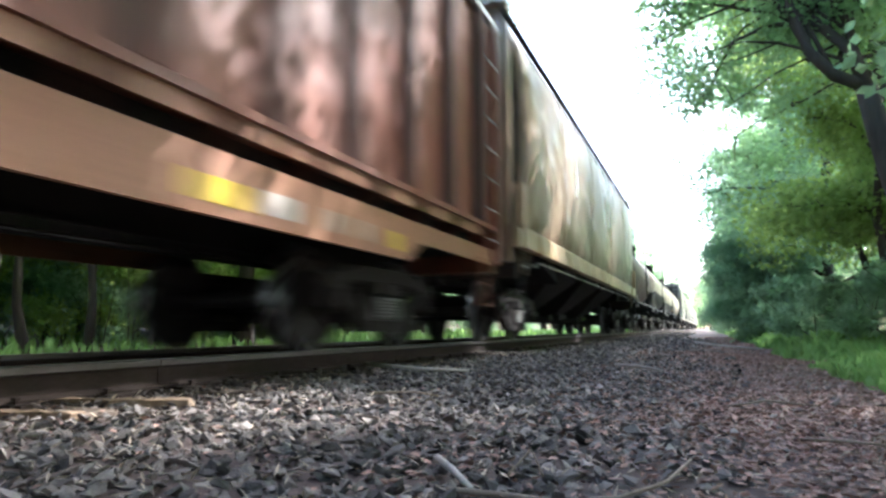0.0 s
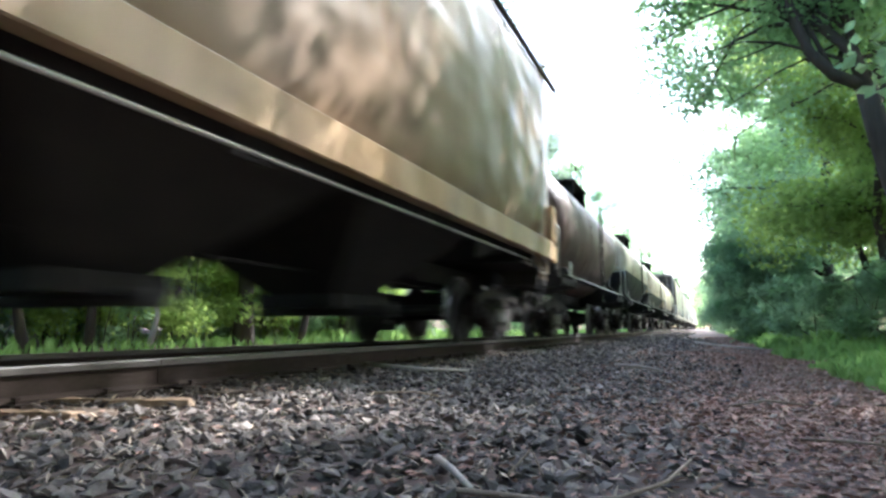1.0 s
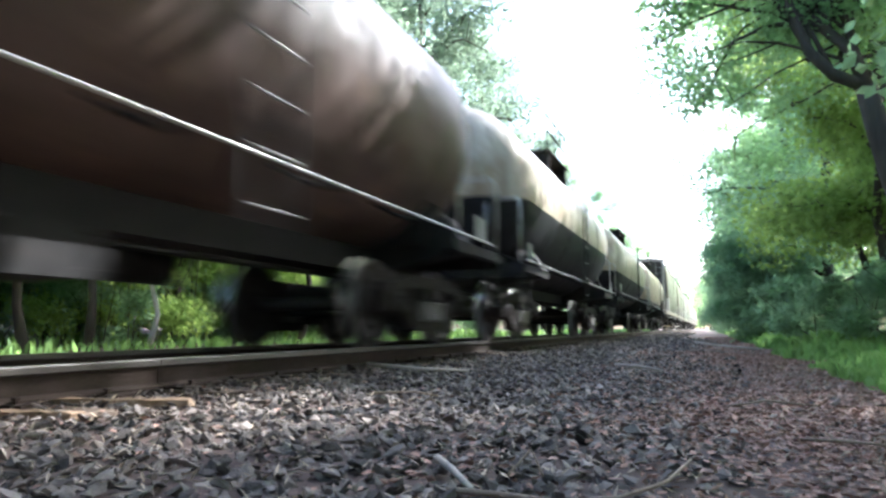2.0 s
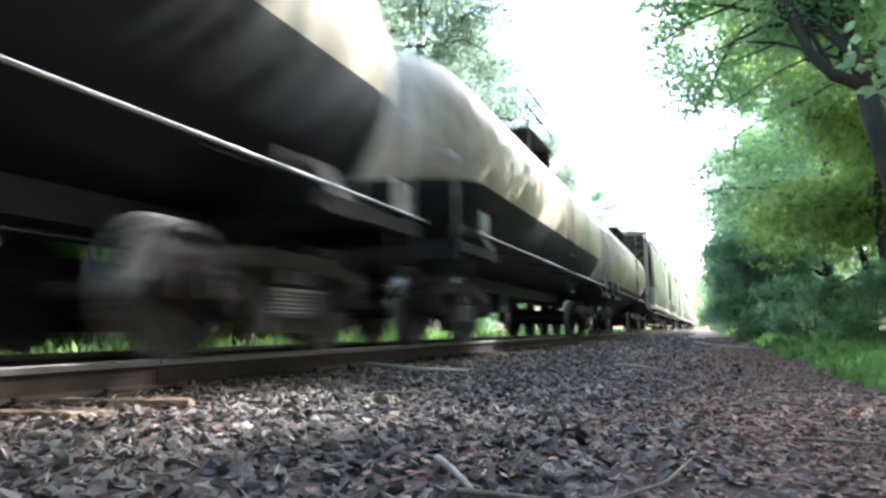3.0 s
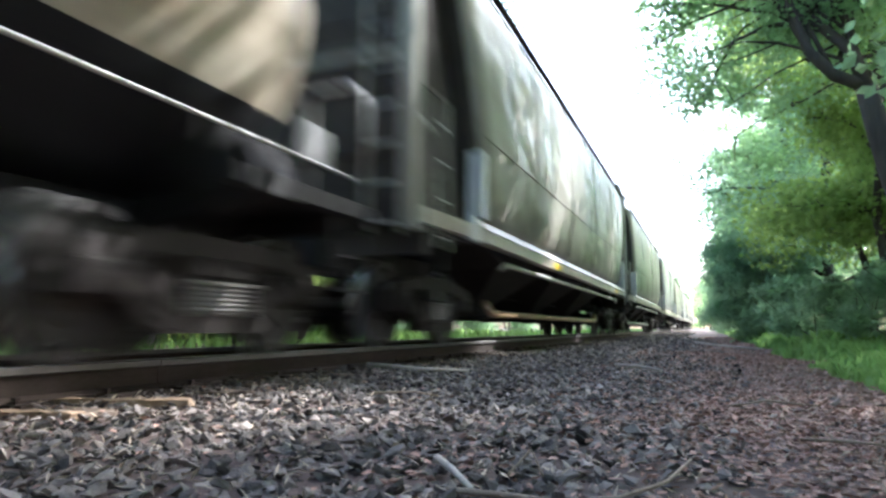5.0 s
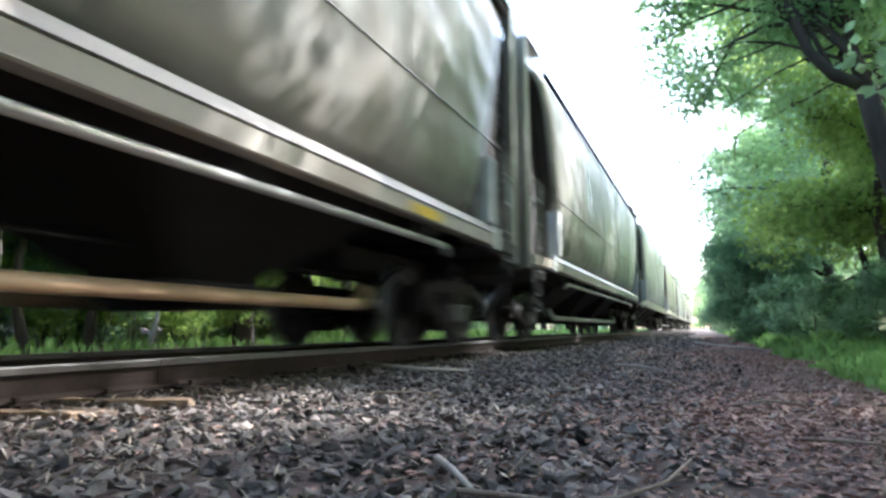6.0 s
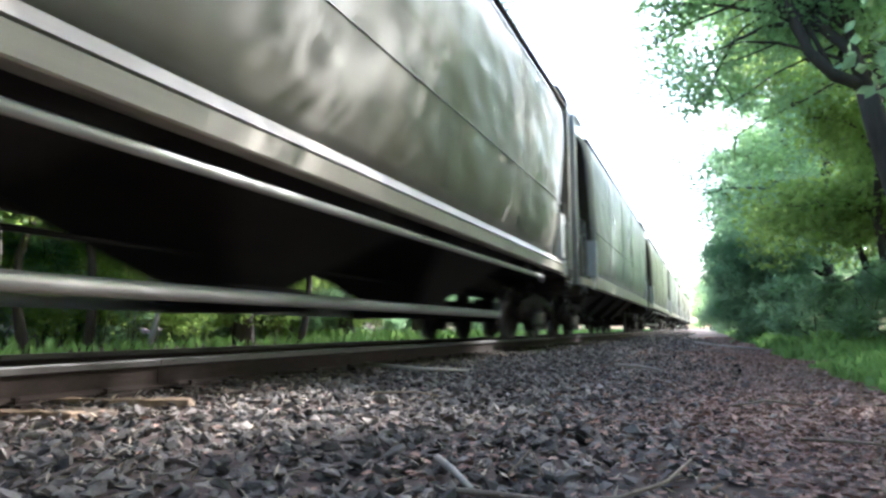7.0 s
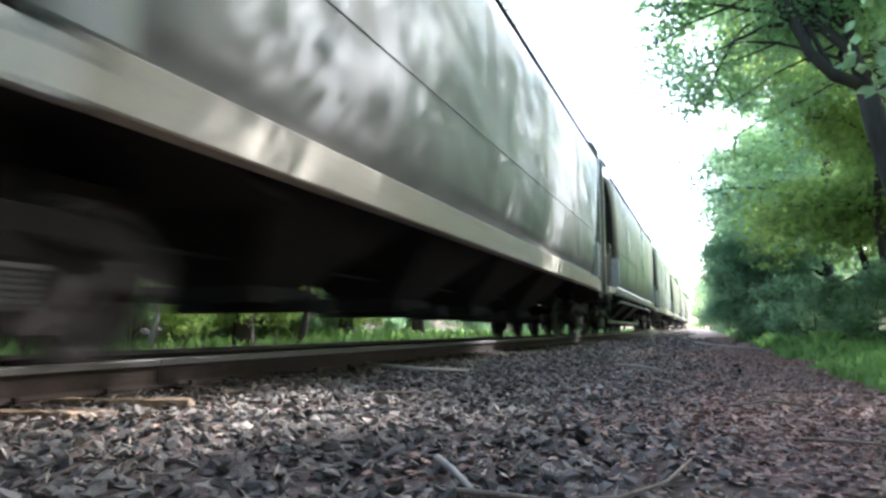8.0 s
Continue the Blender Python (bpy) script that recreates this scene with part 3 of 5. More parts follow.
# ------------------------------------------------------------ train: boxcar
def build_boxcar(middle, half):
    car = freight_car("boxcar", middle, "rust-red ribbed steel boxcar with faded yellow markers", "boxcar")
    paint = M["rust_side"]
    add_ends(car, half, 5.6)
    e = half - 0.55
    for s in (-1, 1):
        bm = bmesh.new()
        box(bm, s * 1.44, s * 1.48, -e, e, 1.42, 4.15)
        part("side_sheet", bm, paint, car, bevel=0)
        # deep middle of the side sill, shallower over the trucks
        out = [(-e, 1.12), (-e, 0.95), (-5.55, 0.95), (-5.2, 0.76), (5.2, 0.76), (5.55, 0.95), (e, 0.95), (e, 1.12)]
        bm = bmesh.new()
        prism(bm, out, "x", min(s * 1.46, s * 1.50), max(s * 1.46, s * 1.50))
        box(bm, min(s * 1.18, s * 1.50), max(s * 1.18, s * 1.50), -e, e, 1.12, 1.14)
        sill = part("side_sill", bm, M["rust_sill"], car, "rust-orange side sill with a deep middle", 0.004)
        for y, w in ((2.72, 0.46), (4.95, 0.2), (-1.4, 0.42), (-4.6, 0.3)):
            bm = bmesh.new()
            box(bm, min(s * 1.502, s * 1.506), max(s * 1.502, s * 1.506), y - w / 2, y + w / 2, 0.83, 0.98)
            part("reflector", bm, M["yellow"], sill, "yellow reflective marker")
        for y, w, tone in ((3.28, 0.24, "white"), (3.95, 0.16, "sill"), (4.4, 0.10, "sill")):
            bm = bmesh.new()
            box(bm, min(s * 1.502, s * 1.506), max(s * 1.502, s * 1.506), y - w / 2, y + w / 2, 0.84, 0.99)
            part("stencil_block", bm, M[tone], sill, "small pale block on the sill")
        # Black panel puts the shade below the ledge into its colour
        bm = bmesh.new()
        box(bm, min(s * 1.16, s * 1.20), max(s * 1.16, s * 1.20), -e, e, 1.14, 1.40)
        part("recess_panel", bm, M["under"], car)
        bm = bmesh.new()
        box(bm, min(s * 1.18, s * 1.58), max(s * 1.18, s * 1.58), -e, e, 1.36, 1.42)
        part("floor_ledge", bm, paint, car, bevel=0.008)
        for k in range(-8, 8):
            bm = bmesh.new()
            box(bm, min(s * 1.53, s * 1.55), max(s * 1.53, s * 1.55), k * 0.9 + 0.14, k * 0.9 + 0.80, 1.245, 1.358)
            part("ledge_skirt", bm, M["rust_sill"], car, bevel=0.006)
        # Post rust is darkened: the shading of the ribs is in its colour
        bm = bmesh.new()
        prism(bm, [(-0.09, 0), (0.09, 0), (0.05, 0.115), (-0.05, 0.115)], "x", 1.42, 4.1)
        for v in bm.verts:
            v.co = V((s * (1.48 + v.co.z), v.co.y, v.co.x))
        post = mesh_of("side_post", bm, M["shaded_rust"], 0.006)
        for y in np.arange(-7.0, 7.3, 1.0):
            if not -1.9 < y < 1.6:
                under("side_post", post, car, pose(0, float(y) + 0.15, 0))
        bm = bmesh.new()
        for k in range(6):
            box(bm, min(s * 1.50, s * 1.56), max(s * 1.50, s * 1.56), -1.7, 1.3, 1.5 + k * 0.42, 1.86 + k * 0.42)
        box(bm, min(s * 1.48, s * 1.53), max(s * 1.48, s * 1.53), -1.75, 1.35, 1.44, 4.05)
        part("sliding_door", bm, paint, car, "ribbed sliding door in faded red", 0.02)
        for k in range(-7, 8):
            bm = bmesh.new()
            prism(bm, [(s * 1.20, 1.15), (s * 1.30, 1.15), (s * 1.56, 1.34), (s * 1.56, 1.355), (s * 1.20, 1.355)], "y", k * 0.95 - 0.035, k * 0.95 + 0.035)
            part("gusset", bm, M["shaded_rust"], car)
    for s in (-1, 1):
        bm = bmesh.new()
        box(bm, -1.48, 1.48, s * e - 0.02, s * e + 0.02, 1.0, 4.15)
        for k in range(6):
            box(bm, -1.3, 1.3, s * e - 0.07, s * e + 0.07, 1.3 + k * 0.48, 1.48 + k * 0.48)
        part("end_wall", bm, paint, car, "corrugated rust-red end wall", 0.03)
        bm = bmesh.new()
        box(bm, -1.5, 1.5, s * e - 0.1, s * e + 0.1, 0.85, 1.12)
        part("end_sill", bm, paint, car, bevel=0.008)
        for sx in (-1, 1):
            bm = bmesh.new()
            box(bm, min(sx * 1.40, sx * 1.56), max(sx * 1.40, sx * 1.56), s * e - 0.08, s * e + 0.08, 0.95, 4.15)
            part("corner_post", bm, paint, car, bevel=0.01)
            add_step(car, sx * 1.5, s * (e - 0.35), paint)
            add_ladder(car, sx * 1.60, s * (e - 0.38), 1.1, 3.9, 0.42, 0.38, paint)
    bm = bmesh.new()
    prism(bm, [(-1.56, 4.12), (-1.56, 4.2), (-0.8, 4.36), (0, 4.42), (0.8, 4.36), (1.56, 4.2), (1.56, 4.12)], "y", -e - 0.1, e + 0.1)
    part("roof", bm, M["pale"], car, "dull galvanised roof", 0.01)
    bm = bmesh.new()
    box(bm, -1.4, 1.4, -e, e, 1.08, 1.16)
    part("floor", bm, M["under"], car)


# ------------------------------------------------------------ train: covered hoppers
def hopper_profile(round_side):
    """Half the cross-section of the body: (x, z) from the sill up to the roof's middle."""
    if round_side:
        pts = [(1.40, 1.42), (1.50, 1.60), (1.565, 1.85), (1.60, 2.25), (1.615, 2.7), (1.615, 3.2), (1.605, 3.7), (1.585, 4.15), (1.54, 4.47), (1.42, 4.72), (1.05, 4.9), (0.55, 4.98), (0, 5.0)]
    else:
        pts = [(1.47, 1.40), (1.565, 1.68), (1.61, 2.2), (1.61, 2.8), (1.61, 3.3), (1.61, 3.8), (1.60, 4.15), (1.58, 4.47), (1.47, 4.72), (1.1, 4.88), (0.5, 4.96), (0, 4.98)]
    return pts


def build_hopper(middle, half, truck_at, post, paint, label, round_side=True, tube_low=True, funnels=3, sill=(1.15, 1.43), pipe=True, sill_paint=None, lap=True, pipe_r=0.036, pipe_drop=0.15, rake=1.15, groove=True, markers=(), low_pipe=None):
    car = freight_car("covered_hopper", middle, label, "hopper car")
    sill_paint = sill_paint or paint
    end_paint = paint
    add_ends(car, half, truck_at, truck_at - 1.6)
    prof = hopper_profile(round_side)
    full = prof + [(-x, z) for x, z in prof[-2::-1]]
    z_low, z_top = prof[0][1], prof[-1][1]

    def end_at(z):
        return post - 0.22 + rake * (max(0.0, z - 2.15) / (z_top - 2.15)) ** 0.85

    # body shell, rounded at the ends
    stations = [-1.0, -0.985, -0.95, -0.8, -0.6, -0.4, -0.2, 0, 0.2, 0.4, 0.6, 0.8, 0.95, 0.985, 1.0]
    bm = bmesh.new()
    rows = []
    for f in stations:
        pinch = 0.93 if abs(f) > 0.99 else (0.985 if abs(f) > 0.97 else 1.0)
        rows.append([bm.verts.new((x * pinch, f * end_at(z), z_low + (z - z_low) * (1 - (1 - pinch) * 0.4))) for x, z in full])
    for a, b in zip(rows, rows[1:]):
        for i in range(len(full) - 1):
            f = bm.faces.new((a[i], a[i + 1], b[i + 1], b[i]))
            f.smooth = True
    for r in (rows[0], rows[-1]):
        bm.faces.new(r)
    bm.faces.new([r[0] for r in rows] + [r[-1] for r in reversed(rows)])
    body = part("body", bm, [paint, M["shaded_grime"]], car)
    # End and bottom faces get the dark colour that carries their shade
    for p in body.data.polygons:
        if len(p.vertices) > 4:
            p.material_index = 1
    # weld seams round the body and a lengthwise lap
    for s in (-1, 1) if lap else ():
        bm = bmesh.new()
        tube(bm, [(s * 1.613, -post, 2.45), (s * 1.613, post, 2.45)], 0.007, 6)
        part("lap_seam", bm, paint, body)
    for k in (-0.62, -0.2, 0.22, 0.64):
        bm = bmesh.new()
        tube(bm, [(x * 1.001, k * post, z) for x, z in full[1:-1]], 0.008, 5)
        part("weld_seam", bm, paint, body)
    # side sills with a ledge and a lip
    lo, hi = sill
    for s in (-1, 1):
        bm = bmesh.new()
        plain = [(s * 1.60, lo), (s * 1.615, lo + 0.01), (s * 1.615, hi - 0.02), (s * 1.59, hi), (s * 1.46, hi), (s * 1.46, hi - 0.03), (s * 1.58, hi - 0.03), (s * 1.58, lo + 0.03), (s * 1.48, lo + 0.03), (s * 1.48, lo)]
        prism(bm, plain if not groove else [(s * 1.60, lo), (s * 1.615, lo + 0.01), (s * 1.615, hi - 0.135), (s * 1.585, hi - 0.131), (s * 1.585, hi - 0.121), (s * 1.622, hi - 0.117), (s * 1.535, hi), (s * 1.50, hi), (s * 1.50, hi - 0.05), (s * 1.56, hi - 0.10), (s * 1.56, lo + 0.03), (s * 1.48, lo + 0.03), (s * 1.48, lo)],
              "y", -post, post)
        sl = part("side_sill", bm, sill_paint, car)
        for y in markers:
            bm = bmesh.new()
            box(bm, min(s * 1.617, s * 1.622), max(s * 1.617, s * 1.622), y - 0.32, y + 0.32, lo + 0.02, lo + 0.12)
            part("reflector", bm, M["yellow"], sl, "faded yellow marker")
        if pipe:
            bm = bmesh.new()
            tube(bm, [(s * 1.46, -post + 1.15, lo - pipe_drop - 0.07), (s * 1.50, -post + 1.3, lo - pipe_drop), (s * 1.50, post - 1.3, lo - pipe_drop), (s * 1.46, post - 1.15, lo - pipe_drop - 0.07)], pipe_r, 10)
            part("side_pipe", bm, M["pipe"], car, "worn pale pipe with sun dapples in its colour slung below the side sill")
            for k in range(5):
                y = -post + 1.8 + k * (2 * post - 3.6) / 4
                bm = bmesh.new()
                box(bm, min(s * 1.47, s * 1.53), max(s * 1.47, s * 1.53), y - 0.03, y + 0.03, lo - 0.18, lo + 0.02)
                part("hanger", bm, M["under"], car)
        # end shelf sill narrowing to the end
        for e in (-1, 1):
            bm = bmesh.new()
            prism(bm, [(s * 1.36, e * (half - 0.45)), (s * 1.50, e * (half - 0.5)), (s * 1.60, e * post), (s * 1.50, e * post)], "y", 0, 1)
            for v in bm.verts:
                v.co = V((v.co.x, v.co.z, lo + 0.02 + 0.16 * v.co.y))
            # Trailing shelf gets the shaded colour, leading shelf the paler lit one
            part("shelf_sill", bm, M["shaded_grime"] if e > 0 else sill_paint, car)
            bm = bmesh.new()
            box(bm, min(s * 1.52, s * 1.60), max(s * 1.52, s * 1.60), min(e * (post + 0.14), e * (post + 0.34)), max(e * (post + 0.14), e * (post + 0.34)), lo - 0.02, lo + 0.26)
            part("jacking_pad", bm, M["white"] if paint is not M["umber"] else M["tan"], car, bevel=0.008)
            bm = bmesh.new()
            box(bm, min(s * 1.55, s * 1.63), max(s * 1.55, s * 1.63), e * post - 0.09, e * post + 0.09, hi, 2.25)
            box(bm, min(s * 1.40, s * 1.60), max(s * 1.40, s * 1.60), e * post - 0.02, e * post + 0.02, hi, 2.25)
            part("side_post", bm, M["white"] if paint is not M["umber"] else M["tan"], car, "chalky white side post", 0.01)
            bm = bmesh.new()
            box(bm, min(s * 1.26, s * 1.38), max(s * 1.26, s * 1.38), e * (half - 0.38) - 0.09, e * (half - 0.38) + 0.09, 1.1, 4.95)
            for v in bm.verts:
                v.co.x += s * 0.08
            part("corner_post", bm, end_paint, car, bevel=0.01)
            add_ladder(car, s * 1.10, e * (half - 0.32), 1.05, 4.9, 0.40, 0.40, end_paint, 90)
            add_ladder(car, s * 1.50, e * (half - 0.92), 0.95, 2.6, 0.40, 0.40, end_paint)
            add_step(car, s * 1.45, e * (half - 0.9), M["under"])
            bm = bmesh.new()
            tube(bm, [(s * 1.25, e * (half - 0.6), 2.3), (s * 1.40, e * (half - 0.6), 2.3), (s * 1.48, e * (half - 0.75), 2.15), (s * 1.50, e * (half - 0.8), 1.25)], 0.017, 8)
            part("handrail", bm, M["pipe"], car)
    for e in (-1, 1):
        # end frame, shelf, slope sheet stiffeners
        bm = bmesh.new()
        box(bm, -1.46, 1.46, e * (half - 0.62) - 0.05, e * (half - 0.62) + 0.05, 0.88, 1.2)
        part("end_sill", bm, M["shaded_grime"], car, bevel=0.01)
        bm = bmesh.new()
        box(bm, -1.42, 1.42, min(e * (half - 0.6), e * (truck_at - 0.2)), max(e * (half - 0.6), e * (truck_at - 0.2)), 1.14, 1.19)
        part("end_platform", bm, M["under"], car)
        for name, lo_y, hi_y, lo_z, hi_z in (("end_frame", half - 0.41, half - 0.35, 4.78, 4.95), ("end_walkway", post + 0.5, half - 0.38, 4.95, 4.98), ("end_rail", half - 0.40, half - 0.36, 2.9, 2.98)):
            bm = bmesh.new()
            box(bm, -1.46, 1.46, min(e * lo_y, e * hi_y), max(e * lo_y, e * hi_y), lo_z, hi_z)
            part(name, bm, end_paint, car)
        # closed end below the slope sheet; its shade is in the colour
        bm = bmesh.new()
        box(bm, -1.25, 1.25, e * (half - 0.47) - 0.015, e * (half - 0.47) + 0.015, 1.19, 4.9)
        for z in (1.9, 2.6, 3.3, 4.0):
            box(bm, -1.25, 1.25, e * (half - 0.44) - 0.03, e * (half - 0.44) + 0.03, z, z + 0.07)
        part("end_sheet", bm, M["shaded_grime"], car)
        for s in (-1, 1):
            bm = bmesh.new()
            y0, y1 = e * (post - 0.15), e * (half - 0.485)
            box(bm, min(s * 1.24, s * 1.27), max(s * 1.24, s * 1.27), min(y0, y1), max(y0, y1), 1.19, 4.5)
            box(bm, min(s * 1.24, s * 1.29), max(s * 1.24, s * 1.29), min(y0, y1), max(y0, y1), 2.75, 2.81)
            part("end_side_sheet", bm, M["shaded_grime"], car)
        bm = bmesh.new()
        tube(bm, [(0.62, e * (half - 0.7), 0.98), (0.62, e * (half - 1.25), 0.98)], 0.13, 14)
        part("brake_cylinder", bm, M["under"], car)
    # discharge funnels between the trucks
    span = 2 * (truck_at - 1.8)
    for k in range(funnels):
        c = -span / 2 + span * (k + 0.5) / funnels
        w = span / funnels / 2 - 0.02
        bm = bmesh.new()
        top = [bm.verts.new((x, c + y, 1.44)) for x, y in ((-1.5, -w), (1.5, -w), (1.5, w), (-1.5, w))]
        low = [bm.verts.new((x, c + y, 0.50)) for x, y in ((-0.42, -0.42), (0.42, -0.42), (0.42, 0.42), (-0.42, 0.42))]
        bm.faces.new(low[::-1])
        bm.faces.new(top)
        for i in range(4):
            bm.faces.new((top[i], low[i], low[(i + 1) % 4], top[(i + 1) % 4]))
        box(bm, -0.52, 0.52, c - 0.5, c + 0.5, 0.36, 0.50)
        fun = part("funnel", bm, M["under"], car, "grimy dark discharge funnel", 0.02)
        bm = bmesh.new()
        tube(bm, [(-0.85, c, 0.34), (0.85, c, 0.34)], 0.06, 10)
        tube(bm, [(0.85, c, 0.34), (0.90, c, 0.34)], 0.10, 12)
        part("outlet", bm, M["under"], fun)
    for e in (-1, 1):
        bm = bmesh.new()
        prism(bm, [(e * truck_at, 1.43), (e * (truck_at - 1.8), 1.43), (e * (truck_at - 1.95), 1.0)], "x", -1.35, 1.35)
        part("slope_sheet", bm, M["under"], car)
    if tube_low:
        for s in (-1, 1):
            bm = bmesh.new()
            tube(bm, [(s * 0.95, -post + 2.0, 0.52), (s * 1.0, -post + 2.2, 0.36), (s * 1.0, post - 2.2, 0.36), (s * 0.95, post - 2.0, 0.52)], 0.055, 12)
            part("discharge_pipe", bm, low_pipe or M["pipe"], car, "worn steel discharge pipe along the underside")
    # roof: running boards, hatch trough, eave pipe
    bm = bmesh.new()
    box(bm, -0.28, 0.28, -post - 0.3, post + 0.3, z_top + 0.02, z_top + 0.14)
    part("hatch_trough", bm, paint, car, bevel=0.03)
    for s in (-1, 1):
        bm = bmesh.new()
        for k in range(3):
            box(bm, s * 0.75 + k * 0.17 - 0.26, s * 0.75 + k * 0.17 - 0.12, -post - 0.7, post + 0.7, z_top + 0.09, z_top + 0.12)
        for k in range(10):
            y = -post + k * 2 * post / 9
            box(bm, s * 0.75 - 0.27, s * 0.75 + 0.25, y - 0.03, y + 0.03, z_top - 0.12, z_top + 0.09)
        part("running_board", bm, M["shaded_grime"], car)
        bm = bmesh.new()
        tube(bm, [(s * 1.545, -post - 0.75, 4.58), (s * 1.545, post + 0.75, 4.58)], 0.042, 8)
        part("eave_pipe", bm, M["shaded_grime"], car)
    return car


# ------------------------------------------------------------ train: tank cars
def build_tank(middle, half, truck_at, paint, label, radius=1.47, axis_z=2.46, split=None, rail_z=1.27, rail_x=1.56, stencil=False, overhang=0.95):
    car = freight_car("tank_car", middle, label, "tank car")
    add_ends(car, half, truck_at)
    e = half - overhang
    head = radius * 0.5
    prof = [(-e + head - head * math.cos(t), radius * math.sin(t)) for t in (0.06, 0.2, 0.42, 0.7, 1.0, 1.3, math.pi / 2)]
    prof += [(-e + head + (2 * e - 2 * head) * k / 6, radius) for k in range(1, 6)]
    prof += [(-y, r) for y, r in prof[6::-1]]
    bm = bmesh.new()
    n = 56
    rings = [[bm.verts.new((r * math.cos(k * math.tau / n), y, axis_z + r * math.sin(k * math.tau / n))) for k in range(n)] for y, r in prof]
    for a, b in zip(rings, rings[1:]):
        for k in range(n):
            f = bm.faces.new((a[k], a[(k + 1) % n], b[(k + 1) % n], b[k]))
            f.smooth = True
    bm.faces.new(rings[0])
    bm.faces.new(rings[-1])
    if split is None:
        shell = part("tank_shell", bm, paint, car)
    else:
        low = bm.copy()
        for b_, keep_top in ((bm, True), (low, False)):
            bmesh.ops.bisect_plane(b_, geom=b_.verts[:] + b_.edges[:] + b_.faces[:], plane_co=(0, 0, split), plane_no=(0, 0, 1), clear_inner=keep_top, clear_outer=not keep_top)
        shell = part("tank_shell", bm, paint, car, "stained cream upper tank shell")
        part("lower_shell", low, M["black"], car, "black-painted lower tank shell")
    # ring seams
    for k in range(1, 5):
        y = -e + head + (2 * e - 2 * head) * k / 5
        bm = bmesh.new()
        tube(bm, [(radius * math.cos(j * math.tau / 40), y, axis_z + radius * math.sin(j * math.tau / 40)) for j in range(41)], 0.008, 5, caps=False)
        part("weld_seam", bm, paint if split is None else M["black"], shell)
    # dome, platform and its railing
    bm = bmesh.new()
    tube(bm, [(0, 0, axis_z + radius - 0.06), (0, 0, axis_z + radius + 0.26), (0, 0, axis_z + radius + 0.32)], [0.30, 0.30, 0.22], 22)
    part("dome", bm, paint, car, bevel=0)
    zt = axis_z + radius + 0.05
    for s in (-1, 1):
        bm = bmesh.new()
        box(bm, min(s * 0.44, s * 1.04), max(s * 0.44, s * 1.04), -1.1, 1.1, zt - 0.03, zt)
        for y in (-0.9, 0.9):
            box(bm, min(s * 0.4, s * 1.0), max(s * 0.4, s * 1.0), y - 0.03, y + 0.03, zt - 0.45, zt - 0.02)
        part("platform", bm, M["under"], car, "dark dome platform")
        bm = bmesh.new()
        for y in (-1.08, -0.35, 0.35, 1.08):
            tube(bm, [(s * 1.0, y, zt - 0.02), (s * 1.0, y, zt + 0.75)], 0.015, 6)
        for z in (0.4, 0.75):
            tube(bm, [(s * 1.0, -1.08, zt + z), (s * 1.0, 1.08, zt + z)], 0.018, 6)
        for y in (-1.08, 1.08):
            tube(bm, [(s * 1.0, y, zt + 0.75), (s * 0.45, y, zt + 0.75)], 0.018, 6)
        part("railing", bm, M["under"], car)
    for s in (-1, 1):
        # side handrail on brackets
        bm = bmesh.new()
        tube(bm, [(s * (rail_x - 0.02), -e + 0.1, rail_z), (s * rail_x, -e + 0.25, rail_z), (s * rail_x, e - 0.25, rail_z), (s * (rail_x - 0.02), e - 0.1, rail_z)], 0.014, 8)
        part("side_rail", bm, M["pipe"], car, "worn bright handrail along the tank")
        for k in range(6):
            y = -e + 0.6 + k * (2 * e - 1.2) / 5
            bm = bmesh.new()
            tube(bm, [(s * rail_x, y, rail_z), (s * 1.25, y, rail_z + 0.05), (s * 0.95, y, axis_z - radius * 0.76)], 0.02, 6)
            part("rail_bracket", bm, M["under"], car)
        # ladder at mid length
        add_ladder(car, s * (radius + 0.12), 0.0, 0.75, axis_z + 0.9, 0.42, 0.36, M["under"])
        # bolsters, end platforms, corner irons
        for k in (-1, 1):
            bm = bmesh.new()
            prism(bm, [(s * 0.3, 0.80), (s * 1.50, 0.98), (s * 1.50, 1.12), (s * 1.30, 1.42), (s * 0.9, 1.30), (s * 0.3, 1.10)], "y", k * truck_at - 0.14, k * truck_at + 0.14)
            part("bolster_arm", bm, M["under"], car, bevel=0.01)
            bm = bmesh.new()
            box(bm, min(s * 1.36, s * 1.50), max(s * 1.36, s * 1.50), min(k * (truck_at - 0.3), k * (half - 0.55)), max(k * (truck_at - 0.3), k * (half - 0.55)), 1.0, 1.12)
            part("end_rail_beam", bm, M["under"], car)
            add_step(car, s * 1.45, k * (half - 0.85), M["under"])
            bm = bmesh.new()
            tube(bm, [(s * 1.44, k * (half - 0.6), 1.1), (s * 1.44, k * (half - 0.6), 2.05), (s * 1.40, k * (half - 0.68), 2.15), (s * 0.95, k * (half - 0.68), 2.15), (s * 0.90, k * (half - 0.6), 2.05), (s * 0.90, k * (half - 0.6), 1.1)], 0.019, 8)
            part("end_handrail", bm, M["pipe"], car)
            bm = bmesh.new()
            box(bm, min(s * 1.50, s * 1.505), max(s * 1.50, s * 1.505), k * (e - 0.5) - 0.13, k * (e - 0.5) + 0.13, rail_z + 0.04, rail_z + 0.30)
            part("placard", bm, M["pale"], car, "small pale placard plate")
    for k in (-1, 1):
        bm = bmesh.new()
        box(bm, -1.48, 1.48, k * (half - 0.6) - 0.05, k * (half - 0.6) + 0.05, 0.92, 1.12)
        part("end_sill", bm, M["under"], car, bevel=0.01)
        bm = bmesh.new()
